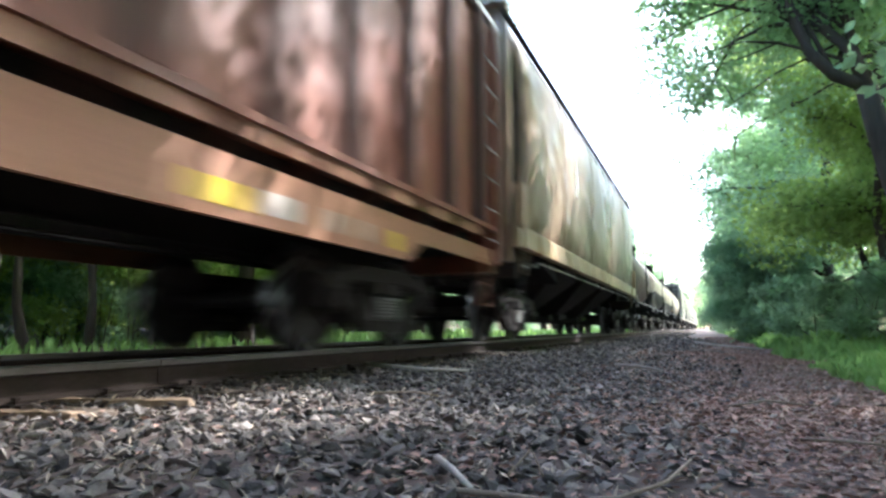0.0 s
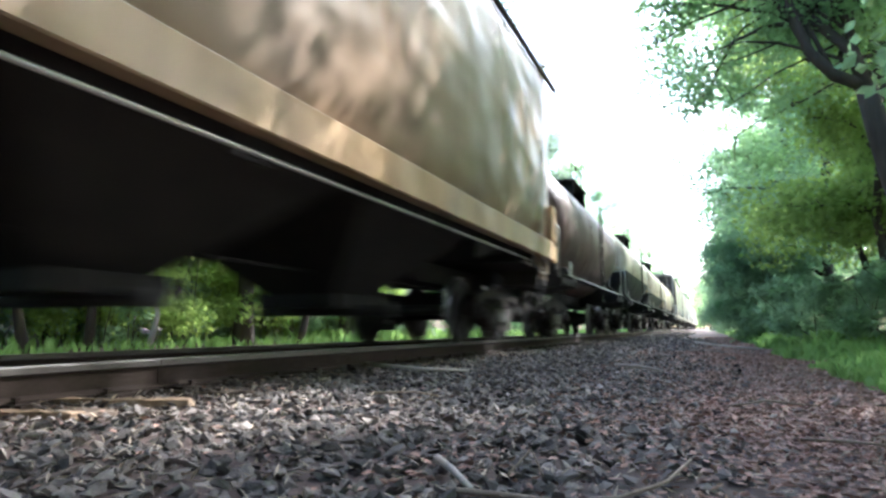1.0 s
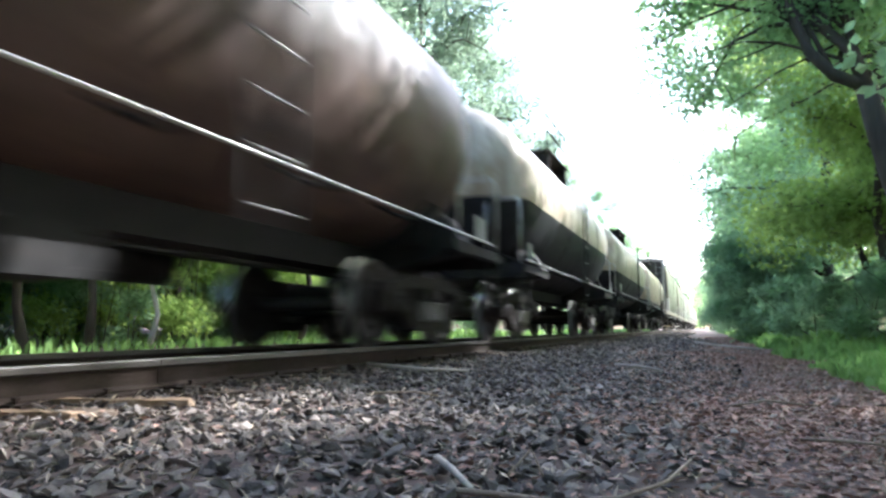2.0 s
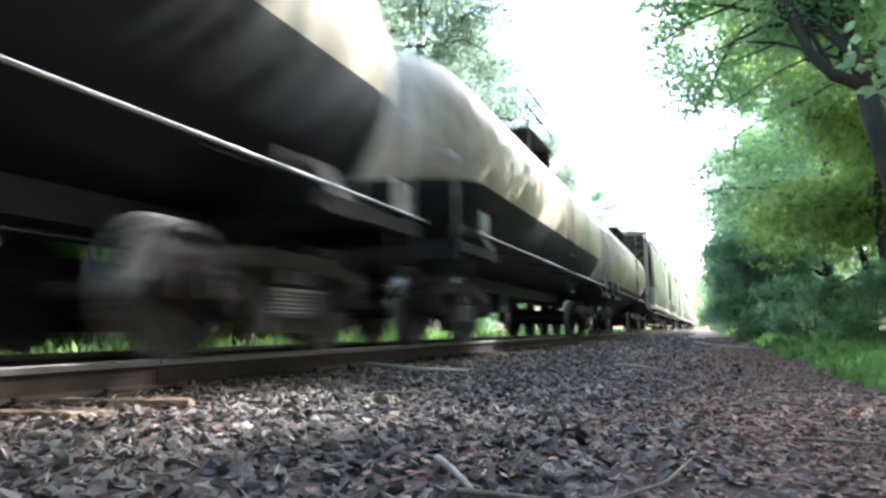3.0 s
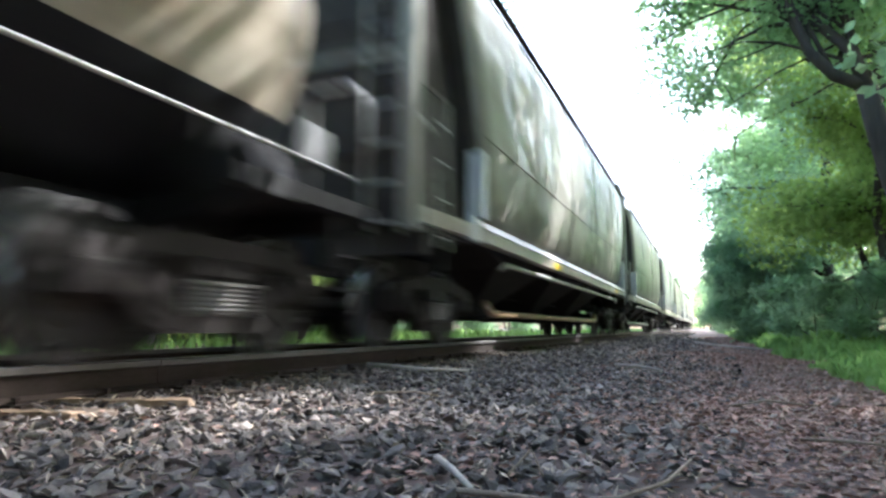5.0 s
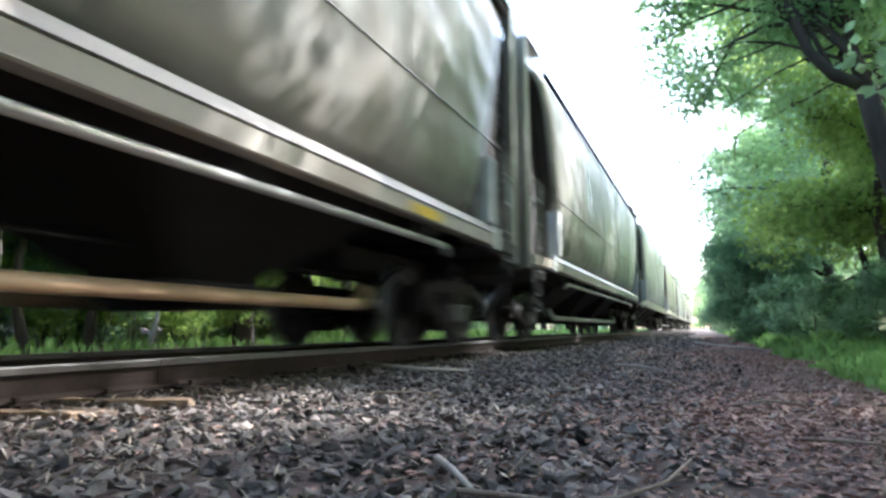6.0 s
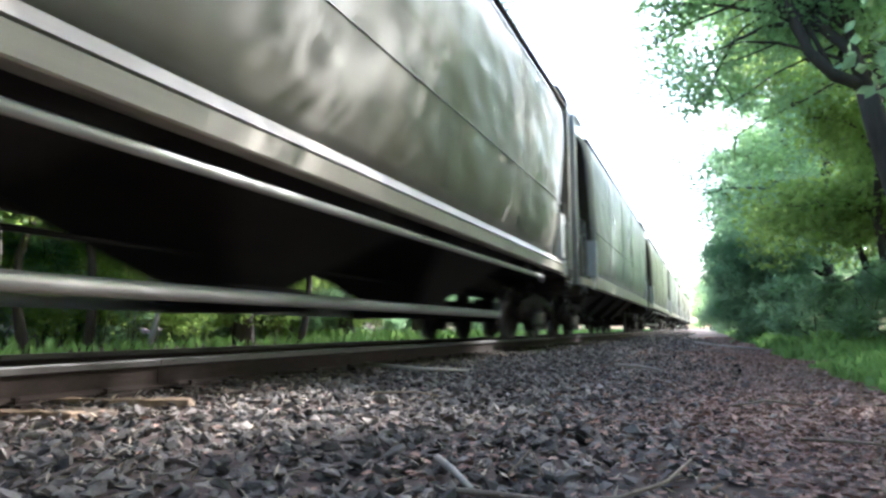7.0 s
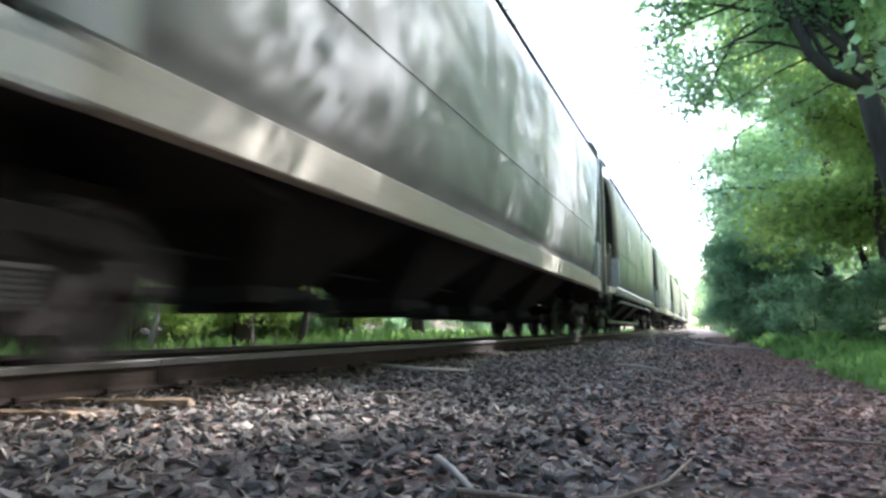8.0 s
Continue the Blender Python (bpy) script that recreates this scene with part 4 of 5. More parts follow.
        box(bm, -1.42, 1.42, min(k * (half - 0.62), k * (half - 1.2)), max(k * (half - 0.62), k * (half - 1.2)), 1.10, 1.14)
        part("end_platform", bm, M["under"], car)
        for s in (-1, 1):
            bm = bmesh.new()
            prism(bm, [(s * 0.25, 1.08), (s * 1.05, 1.08), (s * 1.12, axis_z - radius * 0.60), (s * 0.6, axis_z - radius * 0.86), (s * 0.25, axis_z - radius * 0.95)], "y", k * truck_at - 0.22, k * truck_at + 0.22)
            part("saddle", bm, M["under"], car)
    if stencil:
        for s in (-1, 1):
            for y0, y1, z0, z1 in ((3.02, 3.3, 2.06, 2.36), (1.3, 1.9, 2.62, 2.68), (1.3, 1.75, 2.50, 2.56), (1.3, 1.85, 2.38, 2.44), (-3.4, -2.2, 2.66, 2.86)):
                bm = bmesh.new()
                x = math.sqrt(radius ** 2 - (0.5 * (z0 + z1) - axis_z) ** 2)
                box(bm, min(s * (x - 0.02), s * (x + 0.006)), max(s * (x - 0.02), s * (x + 0.006)), y0, y1, z0, z1)
                part("stencil_bar", bm, M["umber"], shell, "faded brown stencil mark")
    bm = bmesh.new()
    tube(bm, [(0, 0, axis_z - radius + 0.05), (0, 0, 0.66), (0, 0, 0.55)], [0.22, 0.18, 0.11], 14)
    part("bottom_valve", bm, M["under"], car)
    bm = bmesh.new()
    box(bm, -0.4, 0.4, -1.0, -0.3, 0.45, 0.78)
    part("valve_box", bm, M["under"], car, bevel=0.02)


def build_train():
    build_boxcar(0.15, 8.35)
    build_hopper(17.07, 8.5, 6.5, 7.95, M["umber"], "brown-grey round-sided covered hopper car with a tan sill", sill=(1.31, 1.63), tube_low=False, sill_paint=M["tan"], groove=False, lap=False, pipe_r=0.017, pipe_drop=0.11, rake=0.12)
    build_tank(31.2, 5.57, 3.6, M["brown"], "dull brown short tank car with rust stains", radius=1.42, rail_z=1.18)
    build_tank(42.4, 5.6, 3.65, M["cream"], "short tank car, cream above and black below", split=2.2, rail_z=1.16, overhang=0.45)
    build_tank(54.65, 6.65, 4.85, M["cream"], "long tank car, cream above and black below", split=2.0, rail_z=1.26)
    build_tank(68.15, 6.85, 5.0, M["cream"], "long cream tank car with a black belly and brown stains", split=1.64, rail_z=1.27, stencil=True)
    for k in range(8):
        paint = (M["grey"], M["grey"], M["pale"], M["grey"], M["pale"], M["grey"], M["grey"], M["grey"])[k]
        words = ("warm grey round-sided covered hopper car, dirt-streaked" if paint is M["grey"] else "light grey covered hopper car with smooth curved sides")
        build_hopper(84.13 + 18.25 * k, 9.1, 7.29, 7.13, paint, words, round_side=paint is M["grey"], tube_low=paint is M["grey"], pipe=paint is M["grey"],
                     funnels=3 if paint is M["grey"] else 4, sill=(1.15, 1.43) if paint is M["grey"] else (1.09, 1.40), sill_paint=M["sill"], groove=paint is M["grey"], markers=(5.1, -3.0) if k == 0 else (), low_pipe=M["tan"] if k == 0 else None)


# ------------------------------------------------------------ woods
def crown_mesh(name, rng, centres, radii, per, size, material, flat=0.75):
    """Leaves scattered in uneven clumps: each leaf a folded blade of two triangles."""
    n = np.maximum((per * (radii / radii.mean()) ** 2).astype(int), 5)
    own = np.repeat(np.arange(len(centres)), n)
    d = rng.normal(size=(len(own), 3))
    d /= np.linalg.norm(d, axis=1)[:, None]
    r = radii[own] * rng.uniform(0.25, 1.0, len(own)) ** 0.6
    p = centres[own] + d * r[:, None] * np.array([1, 1, flat])
    p[:, 2] -= 0.25 * rng.random(len(own)) * radii[own]
    s = size * rng.uniform(0.6, 1.35, len(own))
    ax = rng.normal(size=(len(own), 3)) * np.array([1, 1, 0.5]) + d * 0.4
    ax /= np.linalg.norm(ax, axis=1)[:, None]
    sd = np.cross(ax, rng.normal(size=(len(own), 3)))
    sd /= np.linalg.norm(sd, axis=1)[:, None]
    nm = np.cross(ax, sd)
    a = p
    b = p + (ax * 0.5 + sd * 0.32 + nm * 0.10) * s[:, None]
    c = p + ax * s[:, None]
    e = p + (ax * 0.5 - sd * 0.32 + nm * 0.10) * s[:, None]
    verts = np.stack([a, b, c, e], 1).reshape(-1, 3)
    i = np.arange(len(own)) * 4
    faces = np.stack([np.stack([i, i + 1, i + 2], -1), np.stack([i, i + 2, i + 3], -1)], 1).reshape(-1, 3)
    return quads_mesh(name, verts, faces, material)


def build_tree(name, label, seed, height, spread, crown_low, clumps, per, leaf, material, bark, trunk_r=0.16, lean=(0, 0), clump_r=(0.5, 1.0), m=None, arch=(0, 0), stems=1, wave=0.04):
    """A tapered trunk with limbs that reach to leafy clumps."""
    rng = np.random.default_rng(seed)
    tree = thing(name, label, "tree" if height > 3.5 else "bush", "woodland", m)
    bm = bmesh.new()
    tops = []
    for k in range(stems):
        off = rng.normal(size=2) * (0.0 if k == 0 else 0.25)
        bend = np.cumsum(rng.normal(size=(13, 2)), 0) * wave * height / 9
        pts = []
        for i in range(13):
            f = i / 12
            pts.append((off[0] + lean[0] * f * height + bend[i, 0] - bend[0, 0] + off[0] * f * 3, off[1] + lean[1] * f * height + bend[i, 1] - bend[0, 1] + off[1] * f * 3, f * height * 0.9 - 0.15 * (i == 0)))
        tube(bm, pts, [trunk_r * (1.35 if i == 0 else 1 - 0.065 * i) / (1 if k == 0 else 1.6) for i in range(13)], 10)
        tops.append(np.array(pts[::2]))
    # curved limbs rise from the trunk and droop at their ends
    limbs = []
    count = max(6, clumps // 11)
    for i in range(count):
        f = crown_low + (0.96 - crown_low) * ((i + rng.uniform(0.1, 0.9)) / count)
        line = tops[i % stems]
        j = min(int(f * 6), 5)
        base = line[j] + (line[j + 1] - line[j]) * (f * 6 - j)
        ang = i * 2.4 + rng.uniform(-0.5, 0.5)
        g = (f - crown_low) / (1 - crown_low)
        reach = spread * rng.uniform(0.7, 1.1) * (0.55 + 0.75 * math.sin(math.pi * (0.15 + 0.75 * g)) - 0.35 * g)
        out = np.array([math.cos(ang) + arch[0], math.sin(ang) + arch[1], 0.0])
        side = np.array([-out[1], out[0], 0.0]) * rng.uniform(-0.3, 0.3)
        rise = rng.uniform(0.2, 0.7) * reach
        pts = [base + out * reach * u + side * reach * u * u + np.array([0, 0, rise * (1.6 * u - 1.1 * u * u)]) + rng.normal(size=3) * 0.03 * reach * u for u in (0, 0.2, 0.4, 0.6, 0.8, 1.0)]
        r0 = trunk_r * (0.5 - 0.32 * g)
        tube(bm, pts, [r0 * (1 - 0.16 * k) for k in range(6)], 7)
        limbs.append((np.array(pts), r0))
    centres, radii = [], []
    for i in range(clumps):
        pts, r0 = limbs[i % count]
        u = rng.uniform(0.25, 1.0) * 5
        j = min(int(u), 4)
        at = pts[j] + (pts[j + 1] - pts[j]) * (u - j)
        c = at + rng.normal(size=3) * np.array([0.13, 0.13, 0.10]) * spread + np.array([0, 0, 0.1])
        centres.append(c)
        radii.append(rng.uniform(*clump_r))
        mid = (at + c) / 2 + rng.normal(size=3) * 0.06
        tube(bm, [at, mid, c], [r0 * 0.3, r0 * 0.2, r0 * 0.1], 5)
    part("trunk", bm, bark, tree, "barked trunk with spreading limbs")
    under("crown", crown_mesh("crown", rng, np.array(centres), np.array(radii), per, leaf, material), tree, label="loose crown of many small leaves")
    return tree


def build_overhanging_tree():
    """A forked tree whose limbs arch out over the verge."""
    rng = np.random.default_rng(41)
    tree = thing("broadleaf_tree", "forked broad green tree arching over the railway verge", "tree", "woodland", on_ground(2.62, 8.7))
    bm = bmesh.new()
    trunk = np.array([(0, 0, -0.15), (-0.08, 0.1, 0.7), (-0.30, 0.2, 1.5), (-0.47, 0.28, 2.2), (-0.58, 0.3, 2.8), (-0.68, 0.3, 3.4)])
    tube(bm, trunk, [0.19, 0.15, 0.14, 0.135, 0.13, 0.12], 12)
    fork = trunk[-1]
    limbs = []
    for pts, r0 in (([(0, 0, 0.02), (-0.32, 0, 0.2), (-0.58, 0, 0.55), (-0.70, 0.05, 0.98), (-0.80, 0.1, 1.5), (-1.0, 0.2, 2.1)], 0.085),
                    ([(0, 0, 0), (-0.12, 0, 0.5), (-0.33, 0.1, 0.8), (-0.52, 0.2, 1.1), (-0.85, 0.4, 1.5), (-1.4, 0.7, 1.9)], 0.085),
                    ([(-0.1, 0, 0.45), (-0.12, 0.02, 0.75), (-0.17, 0.05, 1.0), (-0.22, 0.1, 1.4), (-0.2, 0.3, 2.0), (-0.1, 0.6, 2.6)], 0.06),
                    ([(0.02, 0, -0.3), (0.3, 0.2, 0.1), (0.6, 0.5, 0.6), (0.9, 0.7, 1.2), (1.2, 0.9, 1.7), (1.5, 1.1, 2.1)], 0.07)):
        p = np.array(pts) + fork
        tube(bm, p, [r0 * (1 - 0.11 * k) for k in range(6)], 9)
        limbs.append((p, r0))
    branches = []
    for k in range(46):
        p, r0 = limbs[k % 4]
        j = rng.integers(1, 6)
        a = rng.uniform(0, math.tau)
        g = rng.uniform(0.35, 1.0) ** 0.5
        end = np.array([-1.15 + 2.75 * g * math.cos(a), 2.1 + 2.0 * g * math.sin(a), rng.uniform(3.5, 6.8)])
        end[2] -= 0.5 * (g - 0.7) + 0.25 * max(0.0, end[0])
        mid = (p[j] + end) / 2 + np.array([0, 0, 0.35]) + rng.normal(size=3) * 0.15
        way = np.array([p[j], p[j] * 0.55 + mid * 0.45 + np.array([0, 0, 0.08]), mid, mid * 0.5 + end * 0.5 + np.array([0, 0, 0.08]), end])
        tube(bm, way, [r0 * f for f in (0.42, 0.34, 0.26, 0.18, 0.09)], 6)
        branches.append(way)
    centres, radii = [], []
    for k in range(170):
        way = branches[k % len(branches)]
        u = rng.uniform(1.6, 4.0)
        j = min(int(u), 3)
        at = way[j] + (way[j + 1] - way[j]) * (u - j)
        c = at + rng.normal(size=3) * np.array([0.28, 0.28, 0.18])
        # clumps along a chosen sun line are dropped to light stones by the rail
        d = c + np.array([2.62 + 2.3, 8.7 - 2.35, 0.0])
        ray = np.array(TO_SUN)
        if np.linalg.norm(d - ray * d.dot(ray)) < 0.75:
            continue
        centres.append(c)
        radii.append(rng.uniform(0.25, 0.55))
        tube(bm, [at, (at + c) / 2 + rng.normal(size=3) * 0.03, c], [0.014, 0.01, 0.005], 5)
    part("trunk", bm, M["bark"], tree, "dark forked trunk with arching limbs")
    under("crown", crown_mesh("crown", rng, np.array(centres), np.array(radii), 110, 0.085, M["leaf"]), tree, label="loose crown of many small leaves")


def on_ground(x, y, turn=0):
    return pose(x, y, float(ground_height(x, y)) - 0.02, 0, 0, turn)


def build_woods():
    build_overhanging_tree()
    kinds = []
    kinds.append(build_tree("broadleaf_tree", "tall deep green tree at the wood's edge", 31, 20, 4.0, 0.07, 250, 135, 0.16, M["leaf_dark"], M["bark"], 0.17, (-0.03, 0), (0.5, 1.1), on_ground(3.7, 24)))
    kinds.append(build_tree("broadleaf_tree", "leafy green tree at the wood's edge", 32, 19, 3.9, 0.09, 240, 130, 0.16, M["leaf"], M["bark"], 0.15, (-0.04, 0), (0.45, 1.05), on_ground(3.9, 31)))
    kinds.append(build_tree("slender_tree", "slender sunlit yellow-green tree in the wood", 33, 10.6, 2.2, 0.22, 85, 120, 0.115, M["leaf_light"], M["bark"], 0.08, (0.01, 0), (0.4, 0.8), on_ground(4.6, 13.5), wave=0.09))
    kinds.append(build_tree("broadleaf_tree", "tall airy tree with haze-greyed green leaves", 34, 17, 3.9, 0.30, 140, 130, 0.17, M["leaf_hazed"], M["bark"], 0.2, (0, 0), (0.5, 1.1), on_ground(-10, 12.4)))
    kinds.append(build_tree("slender_tree", "slender pale-barked tree in the wood", 35, 9, 2.0, 0.26, 70, 120, 0.11, M["leaf_light"], M["birch"], 0.05, (0.02, -0.01), (0.3, 0.7), on_ground(-9.5, 9.1), wave=0.16))
    # Out of view; its high crown is added to shade the passing cars
    kinds.append(build_tree("broadleaf_tree", "unseen high-crowned tree added to shade the cars", 39, 23, 3.4, 0.64, 140, 110, 0.16, M["leaf"], M["bark"], 0.2, (-0.01, 0), (0.5, 1.0), on_ground(6.6, 12.4)))
    bush = build_tree("bush", "dense deep green bush at the wood's edge", 36, 3.6, 1.9, 0.05, 90, 190, 0.11, M["leaf_dark"], M["bark"], 0.04, (0, 0), (0.35, 0.7), on_ground(2.0, 24), stems=4)
    shrub = build_tree("bush", "low green shrub in the undergrowth", 37, 1.5, 0.8, 0.05, 36, 130, 0.075, M["leaf_dark"], M["bark"], 0.022, (0, 0), (0.2, 0.42), on_ground(3.8, 10.5), stems=4)
    thicket = build_tree("bush", "airy sunlit yellow-green thicket under the trees", 38, 2.6, 1.3, 0.08, 60, 110, 0.085, M["leaf_light"], M["bark"], 0.022, (0, 0), (0.22, 0.5), on_ground(-10.4, 9.6), stems=5)
    rng = random.Random(8)
    # Unseen trees and the second row are added to block sun and sky
    right = [(0, 4.2, 39), (1, 4.2, 49), (0, 4.4, 62), (1, 4.4, 78), (0, 4.4, 98), (1, 4.2, 122), (0, 3.8, 150), (1, 2.5, 185), (1, 8.2, 27), (3, 15, 32), (3, 14, 18), (1, 10, 1),
             (3, 6.5, 5.0), (0, 7.5, 0), (1, 3.2, -3.8), (0, 5.5, -6), (0, 3.0, -9), (1, 6.5, -13), (0, 3.4, -16), (1, 3.5, -26), (2, 3.4, 17), (2, 5.8, 16), (2, 3.0, 13.0), (2, 5.6, 15), (2, 7.4, 9.6), (2, 5.6, 20), (2, 3.2, 13.8), (2, 4.4, 15.5), (2, 5.2, 17.8), (0, 6.0, 5.9), (2, 6.2, 13.2), (1, 9.9, 9.3), (5, 5.55, 17.5), (1, 6.8, 2.6), (1, 8.5, 36), (0, 8.5, 44), (1, 8.5, 55), (0, 8.2, 70), (1, 8.4, 88), (0, 8.2, 110), (1, 8, 135), (0, 8, 165)]
    for k, x, y in right:
        copy_thing(kinds[k], on_ground(x, y, rng.uniform(0, 360)))
    # Trees with negative y are unseen, added behind the eye to block sky
    left = [(3, -12.5, 25), (3, -10.5, 31), (3, -11, 47), (1, -12.5, 62), (0, -12, 82), (1, -12, 107), (0, -12, 140), (1, -12, 180), (2, -9.3, 13.6), (4, -12.6, 11.0), (2, -10.4, 6.6), (2, -10, 8.3), (2, -10.3, 7.4), (2, -10.6, 11.2), (2, -11.2, 14.6), (4, -13.5, 18), (0, -16, 12), (1, -17, 19),
            (0, -18, 27), (1, -16, 37), (0, -15, 5), (1, -11.5, -2.5), (0, -11, -8), (1, -11.5, -14), (0, -11, -22), (0, -30, 2), (1, -31, 13), (0, -30, 25), (1, -28, 37), (0, -27, -9), (2, -12.8, 5.5), (3, -9.6, 4.4), (3, -9.8, 16.8), (3, -9.4, 21), (1, -21, 15), (0, -22, 24), (0, -20, 7), (1, -19, 0), (0, -25, 18), (1, -25, 10),
            (0, -9, 232), (1, -2, 238), (0, 5, 230), (1, -16, 236), (0, 12, 240), (1, -1, 250)]
    for k, x, y in left:
        copy_thing(kinds[k], on_ground(x, y, rng.uniform(0, 360)))
    # Bushes with negative y are unseen, added to keep sky light out
    for x, y in ((2.4, 25), (2.3, 30), (2.5, 36), (2.4, 43), (2.5, 52), (2.5, 64), (2.5, 80), (2.4, 102), (2.2, 130), (-10.5, 24), (-11, 30), (-11, 38), (-10.5, 48), (-10.5, 62), (-11, 80),
                 (-13, 4), (-13.5, 8), (-13, 10.5), (-13, 13.5), (-13.5, 16.5), (-13, 20), (-17, 10), (-18, 15), (-17.5, 21), (-16, 13), (-13, 0), (-12.5, -5), (-17, 2), (-22, 3), (-23, 9), (-24, 14), (-24, 20), (2.6, -6), (2.4, -12), (2.5, -20)):
        copy_thing(bush, on_ground(x, y, rng.uniform(0, 360)))
    for x, y in ((6.2, 15.5), (7.2, 18.5), (8.0, 22), (6.4, 21), (9.5, 25), (5.6, 18.2)):
        copy_thing(bush, on_ground(x, y, rng.uniform(0, 360)))
    for x, y in ((-11.2, 10.4), (-10.6, 11.3), (-12.3, 12.4), (-11.0, 13.2), (-10.2, 14.6), (-12.0, 15.2), (-11.4, 16.4), (-10.3, 17.6), (-12.8, 18.0), (-14.5, 14.0), (-14.8, 17.5), (-13.8, 9.0), (-12.2, 7.8), (-10.8, 19.5), (-11.6, 22)):
        copy_thing(thicket, on_ground(x, y, rng.uniform(0, 360)))
    for x, y in ((2.7, 14.5), (3.1, 12.2), (2.3, 17.0), (3.8, 8.6), (2.2, 21.5), (4.3, 11.8), (-10.8, 9.2), (-11.4, 11.8), (-10.9, 14.4), (-11.6, 17), (-11, 3.4), (-11, 20)):
        copy_thing(shrub, on_ground(x, y, rng.uniform(0, 360)))


def build_undergrowth():
    rng = np.random.default_rng(17)
    # grass and low weeds
    pts = []
    for x0, x1, y0, y1, per in ((1.15, 4.5, 1.5, 14, 900), (1.3, 4.5, -8, 1.5, 200), (1.2, 5, 14, 40, 260), (1.4, 5, 40, 110, 60), (-9, -6.7, 30, 100, 40), (-13, -7.6, 3, 30, 28)):
        n = int((x1 - x0) * (y1 - y0) * per)
        pts.append(np.stack([rng.uniform(x0, x1, n), rng.uniform(y0, y1, n)], -1))
    p = np.concatenate(pts)
    edge = np.where(p[:, 0] > 0, np.clip((p[:, 0] - 1.05 + 0.25 * np.sin(p[:, 1] * 1.1) + 0.1 * np.sin(p[:, 1] * 3.7)) / 0.9, 0, 1), 1)
    keep = rng.random(len(p)) < edge
    p, edge = p[keep], edge[keep]
    h = rng.uniform(0.07, 0.26, len(p)) * (0.4 + 0.8 * edge) * np.where(p[:, 1] > 14, 1.5, 1)
    a = rng.uniform(0, math.tau, len(p))
    w = np.where(rng.random(len(p)) < 0.3, 0.035, 0.009) * np.where(p[:, 1] > 14, 2.0, 1)
    side = np.stack([np.cos(a), np.sin(a), 0 * a], -1) * w[:, None]
    bend = np.stack([-np.sin(a), np.cos(a), 0 * a], -1) * (h * rng.uniform(0.1, 0.8, len(p)))[:, None]
    base = np.stack([p[:, 0], p[:, 1], ground_height(p[:, 0], p[:, 1]) - 0.01], -1)
    up = np.zeros_like(base)
    up[:, 2] = h
    verts = np.stack([base - side * 0.6, base + side * 0.6, base + up * 0.6 + bend * 0.4 + side, base + up * 0.6 + bend * 0.4 - side, base + up + bend], 1).reshape(-1, 3)
    i = np.arange(len(p)) * 5
    faces = np.concatenate([np.stack([i, i + 1, i + 2], -1), np.stack([i, i + 2, i + 3], -1), np.stack([i + 3, i + 2, i + 4], -1)])
    g = new("grass", quads_mesh("grass", verts, faces, M["grass"]))
    tagged(g, "low green grass and weeds along the verge", "grass", kind="stuff")
    # fallen leaves
    pts = []
    for x0, x1, y0, y1, per in ((-1.0, 1.6, 0.5, 6, 2300), (-1.2, 1.6, 6, 14, 1100), (-1.2, 1.6, 14, 40, 150), (1.6, 6, 3, 25, 60), (-3.0, -1.0, 0.8, 8, 60), (-1.0, 3.5, -7, 0.5, 260)):
        n = int((x1 - x0) * (y1 - y0) * per)
        pts.append(np.stack([rng.uniform(x0, x1, n), rng.uniform(y0, y1, n)], -1))
    p = np.concatenate(pts)
    keep = rng.random(len(p)) < np.interp(p[:, 0] + 0.2 * np.sin(p[:, 1] * 2.0), [-3, -0.75, -0.2, 0.35, 6], [1, 0.06, 0.3, 1, 1])
    p = p[keep]
    s = rng.uniform(0.009, 0.03, len(p)) * np.where(p[:, 1] > 10, 1.6, 1)
    rot = turns(rng, len(p))
    tilt = rng.uniform(0.15, 0.6, len(p))
    flat = np.array([[0, -1, 0], [0.62, 0, 0.22], [0, 1.1, 0.1], [-0.62, 0, 0.18]])
    c, sn = np.cos(rng.uniform(0, math.tau, len(p))), np.sin(rng.uniform(0, math.tau, len(p)))
    q = np.einsum("nij,vj->nvi", rot, flat)
    q[:, :, 2] *= tilt[:, None]
    q *= s[:, None, None]
    q[:, :, 0] += p[:, 0, None]
    q[:, :, 1] += p[:, 1, None]
    q[:, :, 2] += (ground_height(p[:, 0], p[:, 1]) + 0.012 + rng.uniform(0, 0.03, len(p)) * (p[:, 0] < 0.2))[:, None]
    i = np.arange(len(p)) * 4
    faces = np.concatenate([np.stack([i, i + 1, i + 2], -1), np.stack([i, i + 2, i + 3], -1)])
    f = new("fallen_leaves", quads_mesh("fallen_leaves", q.reshape(-1, 3), faces, M["litter"]))
    tagged(f, "dry reddish-brown fallen leaves on the verge", "leaves", kind="stuff")


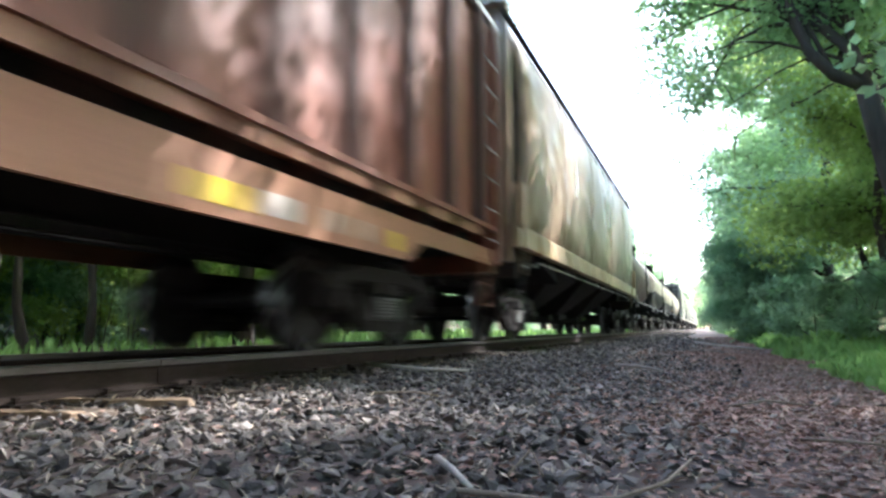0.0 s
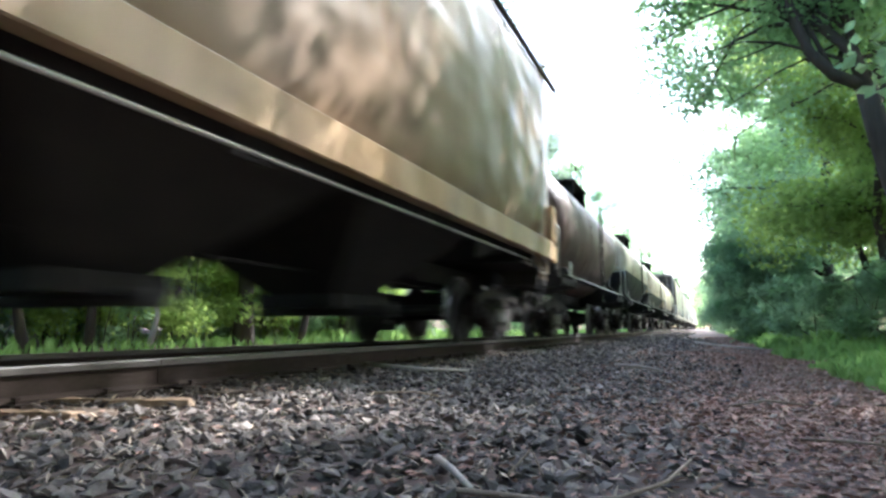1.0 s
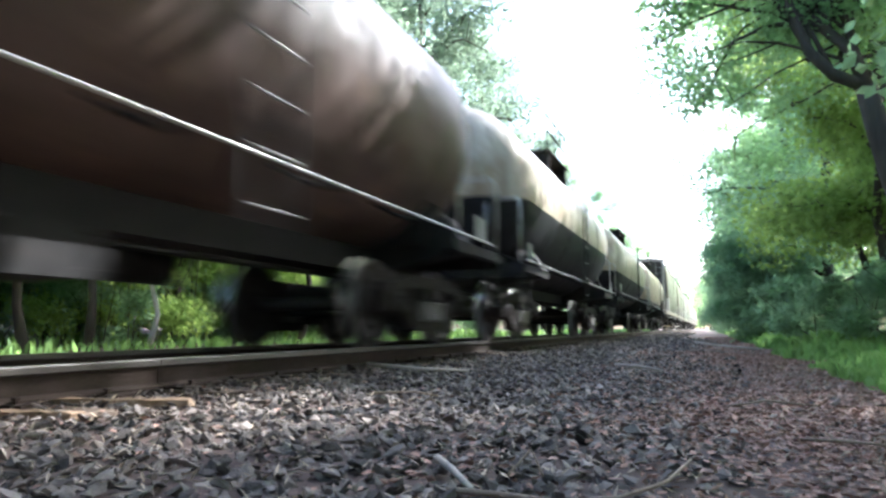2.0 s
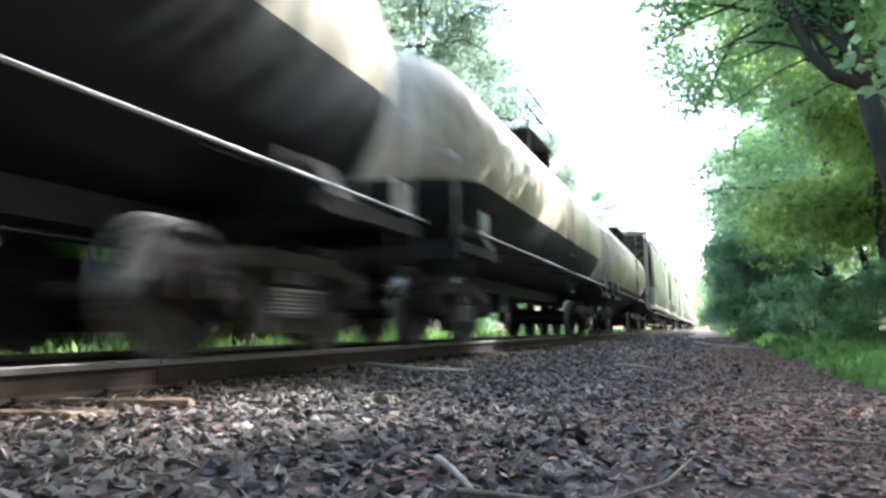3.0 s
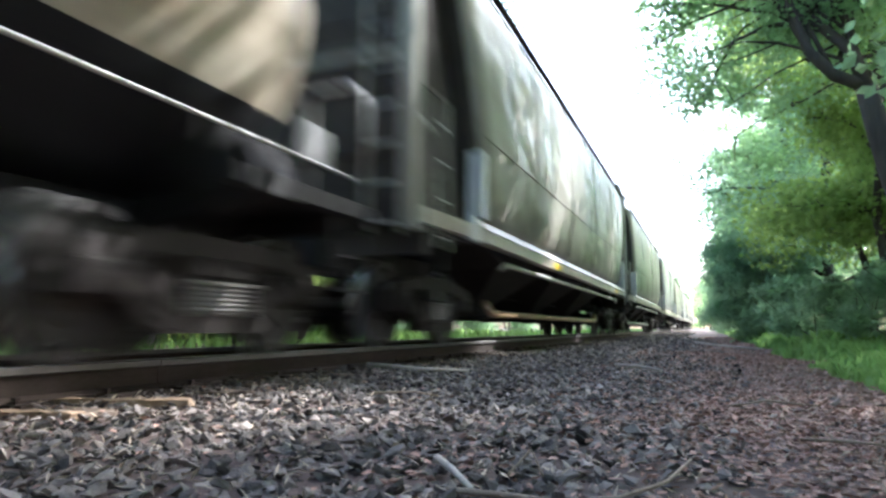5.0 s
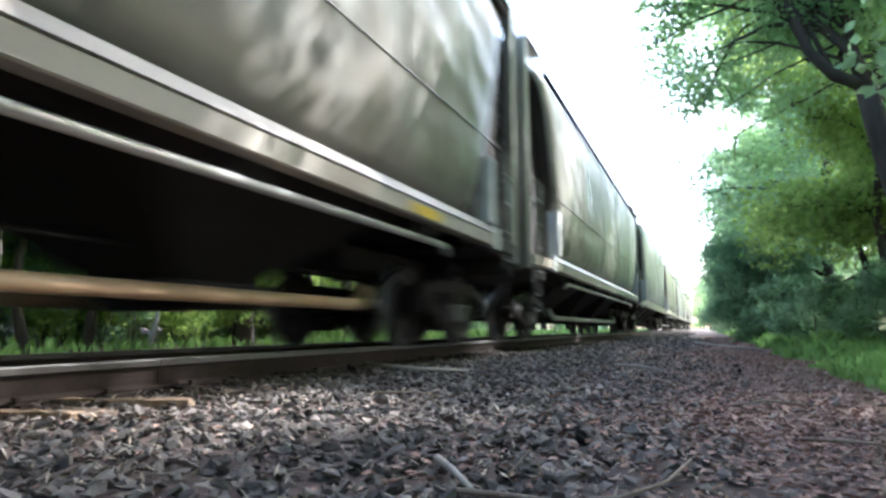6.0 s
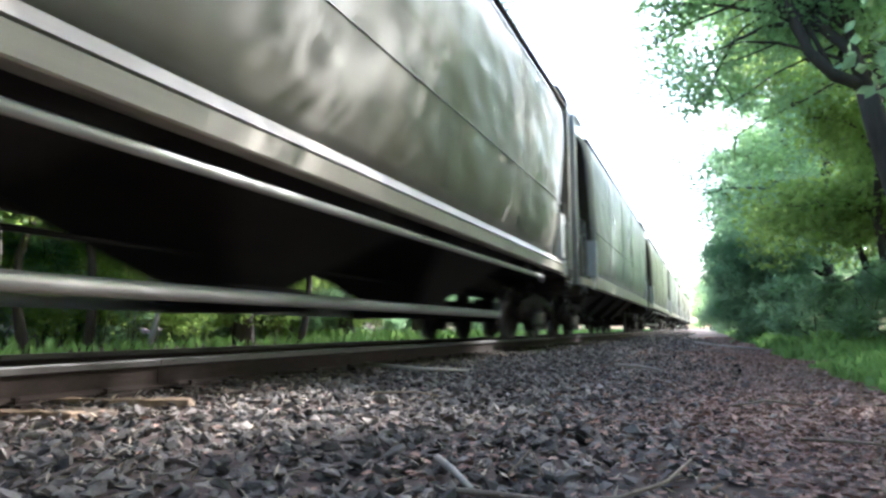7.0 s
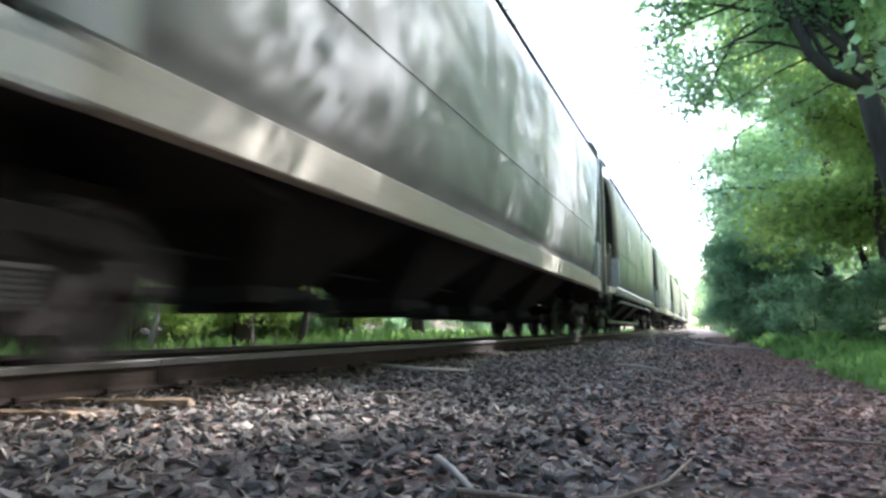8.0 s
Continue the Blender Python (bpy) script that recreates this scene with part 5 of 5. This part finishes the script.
def build_debris():
    rng = np.random.default_rng(23)
    n = 5200
    p = np.stack([rng.uniform(-3.2, 1.2, n), 0.7 + 9 * rng.random(n) ** 1.6], -1)
    s = rng.uniform(0.008, 0.02, n)
    flat = np.array([[0, -1, 0], [0.3, 0, 0.12], [0, 1.3, 0.05], [-0.3, 0, 0.1]]) * np.array([1, 1.5, 1])
    q = np.einsum("nij,vj->nvi", lying(rng, n, 0.35), flat) * s[:, None, None]
    q[:, :, 0] += p[:, 0, None]
    q[:, :, 1] += p[:, 1, None]
    q[:, :, 2] += (ground_height(p[:, 0], p[:, 1]) + rng.uniform(0.02, 0.045, n))[:, None]
    i = np.arange(n) * 4
    faces = np.concatenate([np.stack([i, i + 1, i + 2], -1), np.stack([i, i + 2, i + 3], -1)])
    d = new("dry_debris", quads_mesh("dry_debris", q.reshape(-1, 3), faces, M["debris"]))
    tagged(d, "pale crumbs of straw and bark among the stones", "debris", kind="stuff")


def build_twig(pts, r, label, material):
    bm = bmesh.new()
    z = [float(ground_height(x, y)) for x, y, _ in pts]
    tube(bm, [(x, y, g + h) for (x, y, h), g in zip(pts, z)], [r * (1 - 0.5 * i / len(pts)) for i in range(len(pts))], 7)
    ob = new("twig", mesh_of("twig", bm, material))
    return tagged(ob, label, "twig", "twigs on the ballast")


def build_board(x, y, z, length, width, turn, tilt, label):
    """A split weathered board by the rail."""
    rng = random.Random(int(100 * length))
    bm = bmesh.new()
    box(bm, -length / 2, length / 2, -width / 2, width / 2, -0.02, 0.02)
    bmesh.ops.subdivide_edges(bm, edges=[e for e in bm.edges if e.calc_length() > 0.4], cuts=9)
    for v in bm.verts:
        v.co += V((rng.uniform(-0.02, 0.02), rng.uniform(-0.012, 0.012), rng.uniform(-0.006, 0.006)))
    ob = new("board", mesh_of("board", bm, M["plank"], 0.004))
    ob.matrix_basis = pose(x, y, z, tilt, 0, turn)
    return tagged(ob, label, "board", "boards by the rail")


def build_small_things():
    build_twig([(-0.69, 1.74, 0.04), (-0.52, 1.77, 0.045), (-0.37, 1.80, 0.04), (-0.24, 1.92, 0.04), (-0.13, 2.09, 0.05), (-0.07, 2.48, 0.04)], 0.009, "long thin brown twig lying on stones", M["twig"])
    build_twig([(-0.85, 2.06, 0.045), (-0.80, 1.98, 0.055), (-0.74, 1.92, 0.05), (-0.62, 1.76, 0.045)], 0.015, "short pale broken stick on stones", M["driftwood"])
    build_twig([(-0.59, 2.01, 0.04), (-0.58, 2.26, 0.07), (-0.49, 2.05, 0.04)], 0.005, "bent thin pale twig on stones", M["twig"])
    build_twig([(-3.05, 5.63, 0.06), (-2.75, 5.55, 0.05), (-2.49, 5.51, 0.05), (-2.06, 5.77, 0.05)], 0.02, "pale broken stick by the rail", M["driftwood"])
    # Pale stick stands in for bright sunlit specks at this spot
    build_twig([(-1.02, 8.03, 0.05), (-0.70, 7.46, 0.06), (-0.44, 6.97, 0.05)], 0.022, "pale stick in place of sunlit specks on the verge", M["driftwood"])
    build_twig([(-0.34, 21.7, 0.06), (0.1, 19.3, 0.07), (0.49, 17.4, 0.06), (1.09, 15.4, 0.06)], 0.028, "long pale fallen branch on the verge", M["driftwood"])
    build_twig([(-1.5, 2.7, 0.05), (-1.36, 2.62, 0.06), (-1.28, 2.48, 0.05)], 0.006, "thin straw-coloured twig on stones", M["twig"])
    build_twig([(-1.9, 3.6, 0.05), (-1.7, 3.75, 0.06), (-1.52, 3.7, 0.05)], 0.008, "crooked grey twig on stones", M["twig"])
    build_twig([(0.35, 3.2, 0.03), (0.5, 3.05, 0.05), (0.72, 3.1, 0.03)], 0.007, "dry twig among fallen leaves", M["twig"])
    build_twig([(0.1, 4.4, 0.03), (0.32, 4.55, 0.05), (0.6, 4.5, 0.03)], 0.009, "dry brown twig among fallen leaves", M["twig"])
    build_board(-2.86, 2.62, 0.115, 0.72, 0.07, 20, 4, "split weathered board lying beside the rail")
    build_board(-2.95, 2.10, 0.105, 0.6, 0.10, 14, -3, "short weathered board half buried in stones")


# ------------------------------------------------------------ build
build_ground()
build_track()
build_train()
build_woods()
build_undergrowth()
build_debris()
build_small_things()
build_ballast()


def motions():
    for car, middle in CARS:
        walk(car, [(t, pose(TRACK_X, middle - SPEED * t, RAIL + BODY_LIFT)) for t in (0.0, 4.0, 8.0)])
    # wheels roll on the rail
    step = math.degrees(SPEED / 30 / 0.457)
    for n, (wheel, y) in enumerate(WHEELS):
        walk(wheel, [(i / 30, pose(0, y, 0.457, 0, 0, 0) @ Euler((radians(step * i + 23 * n), 0, 0)).to_matrix().to_4x4()) for i in range(241)])


motions()
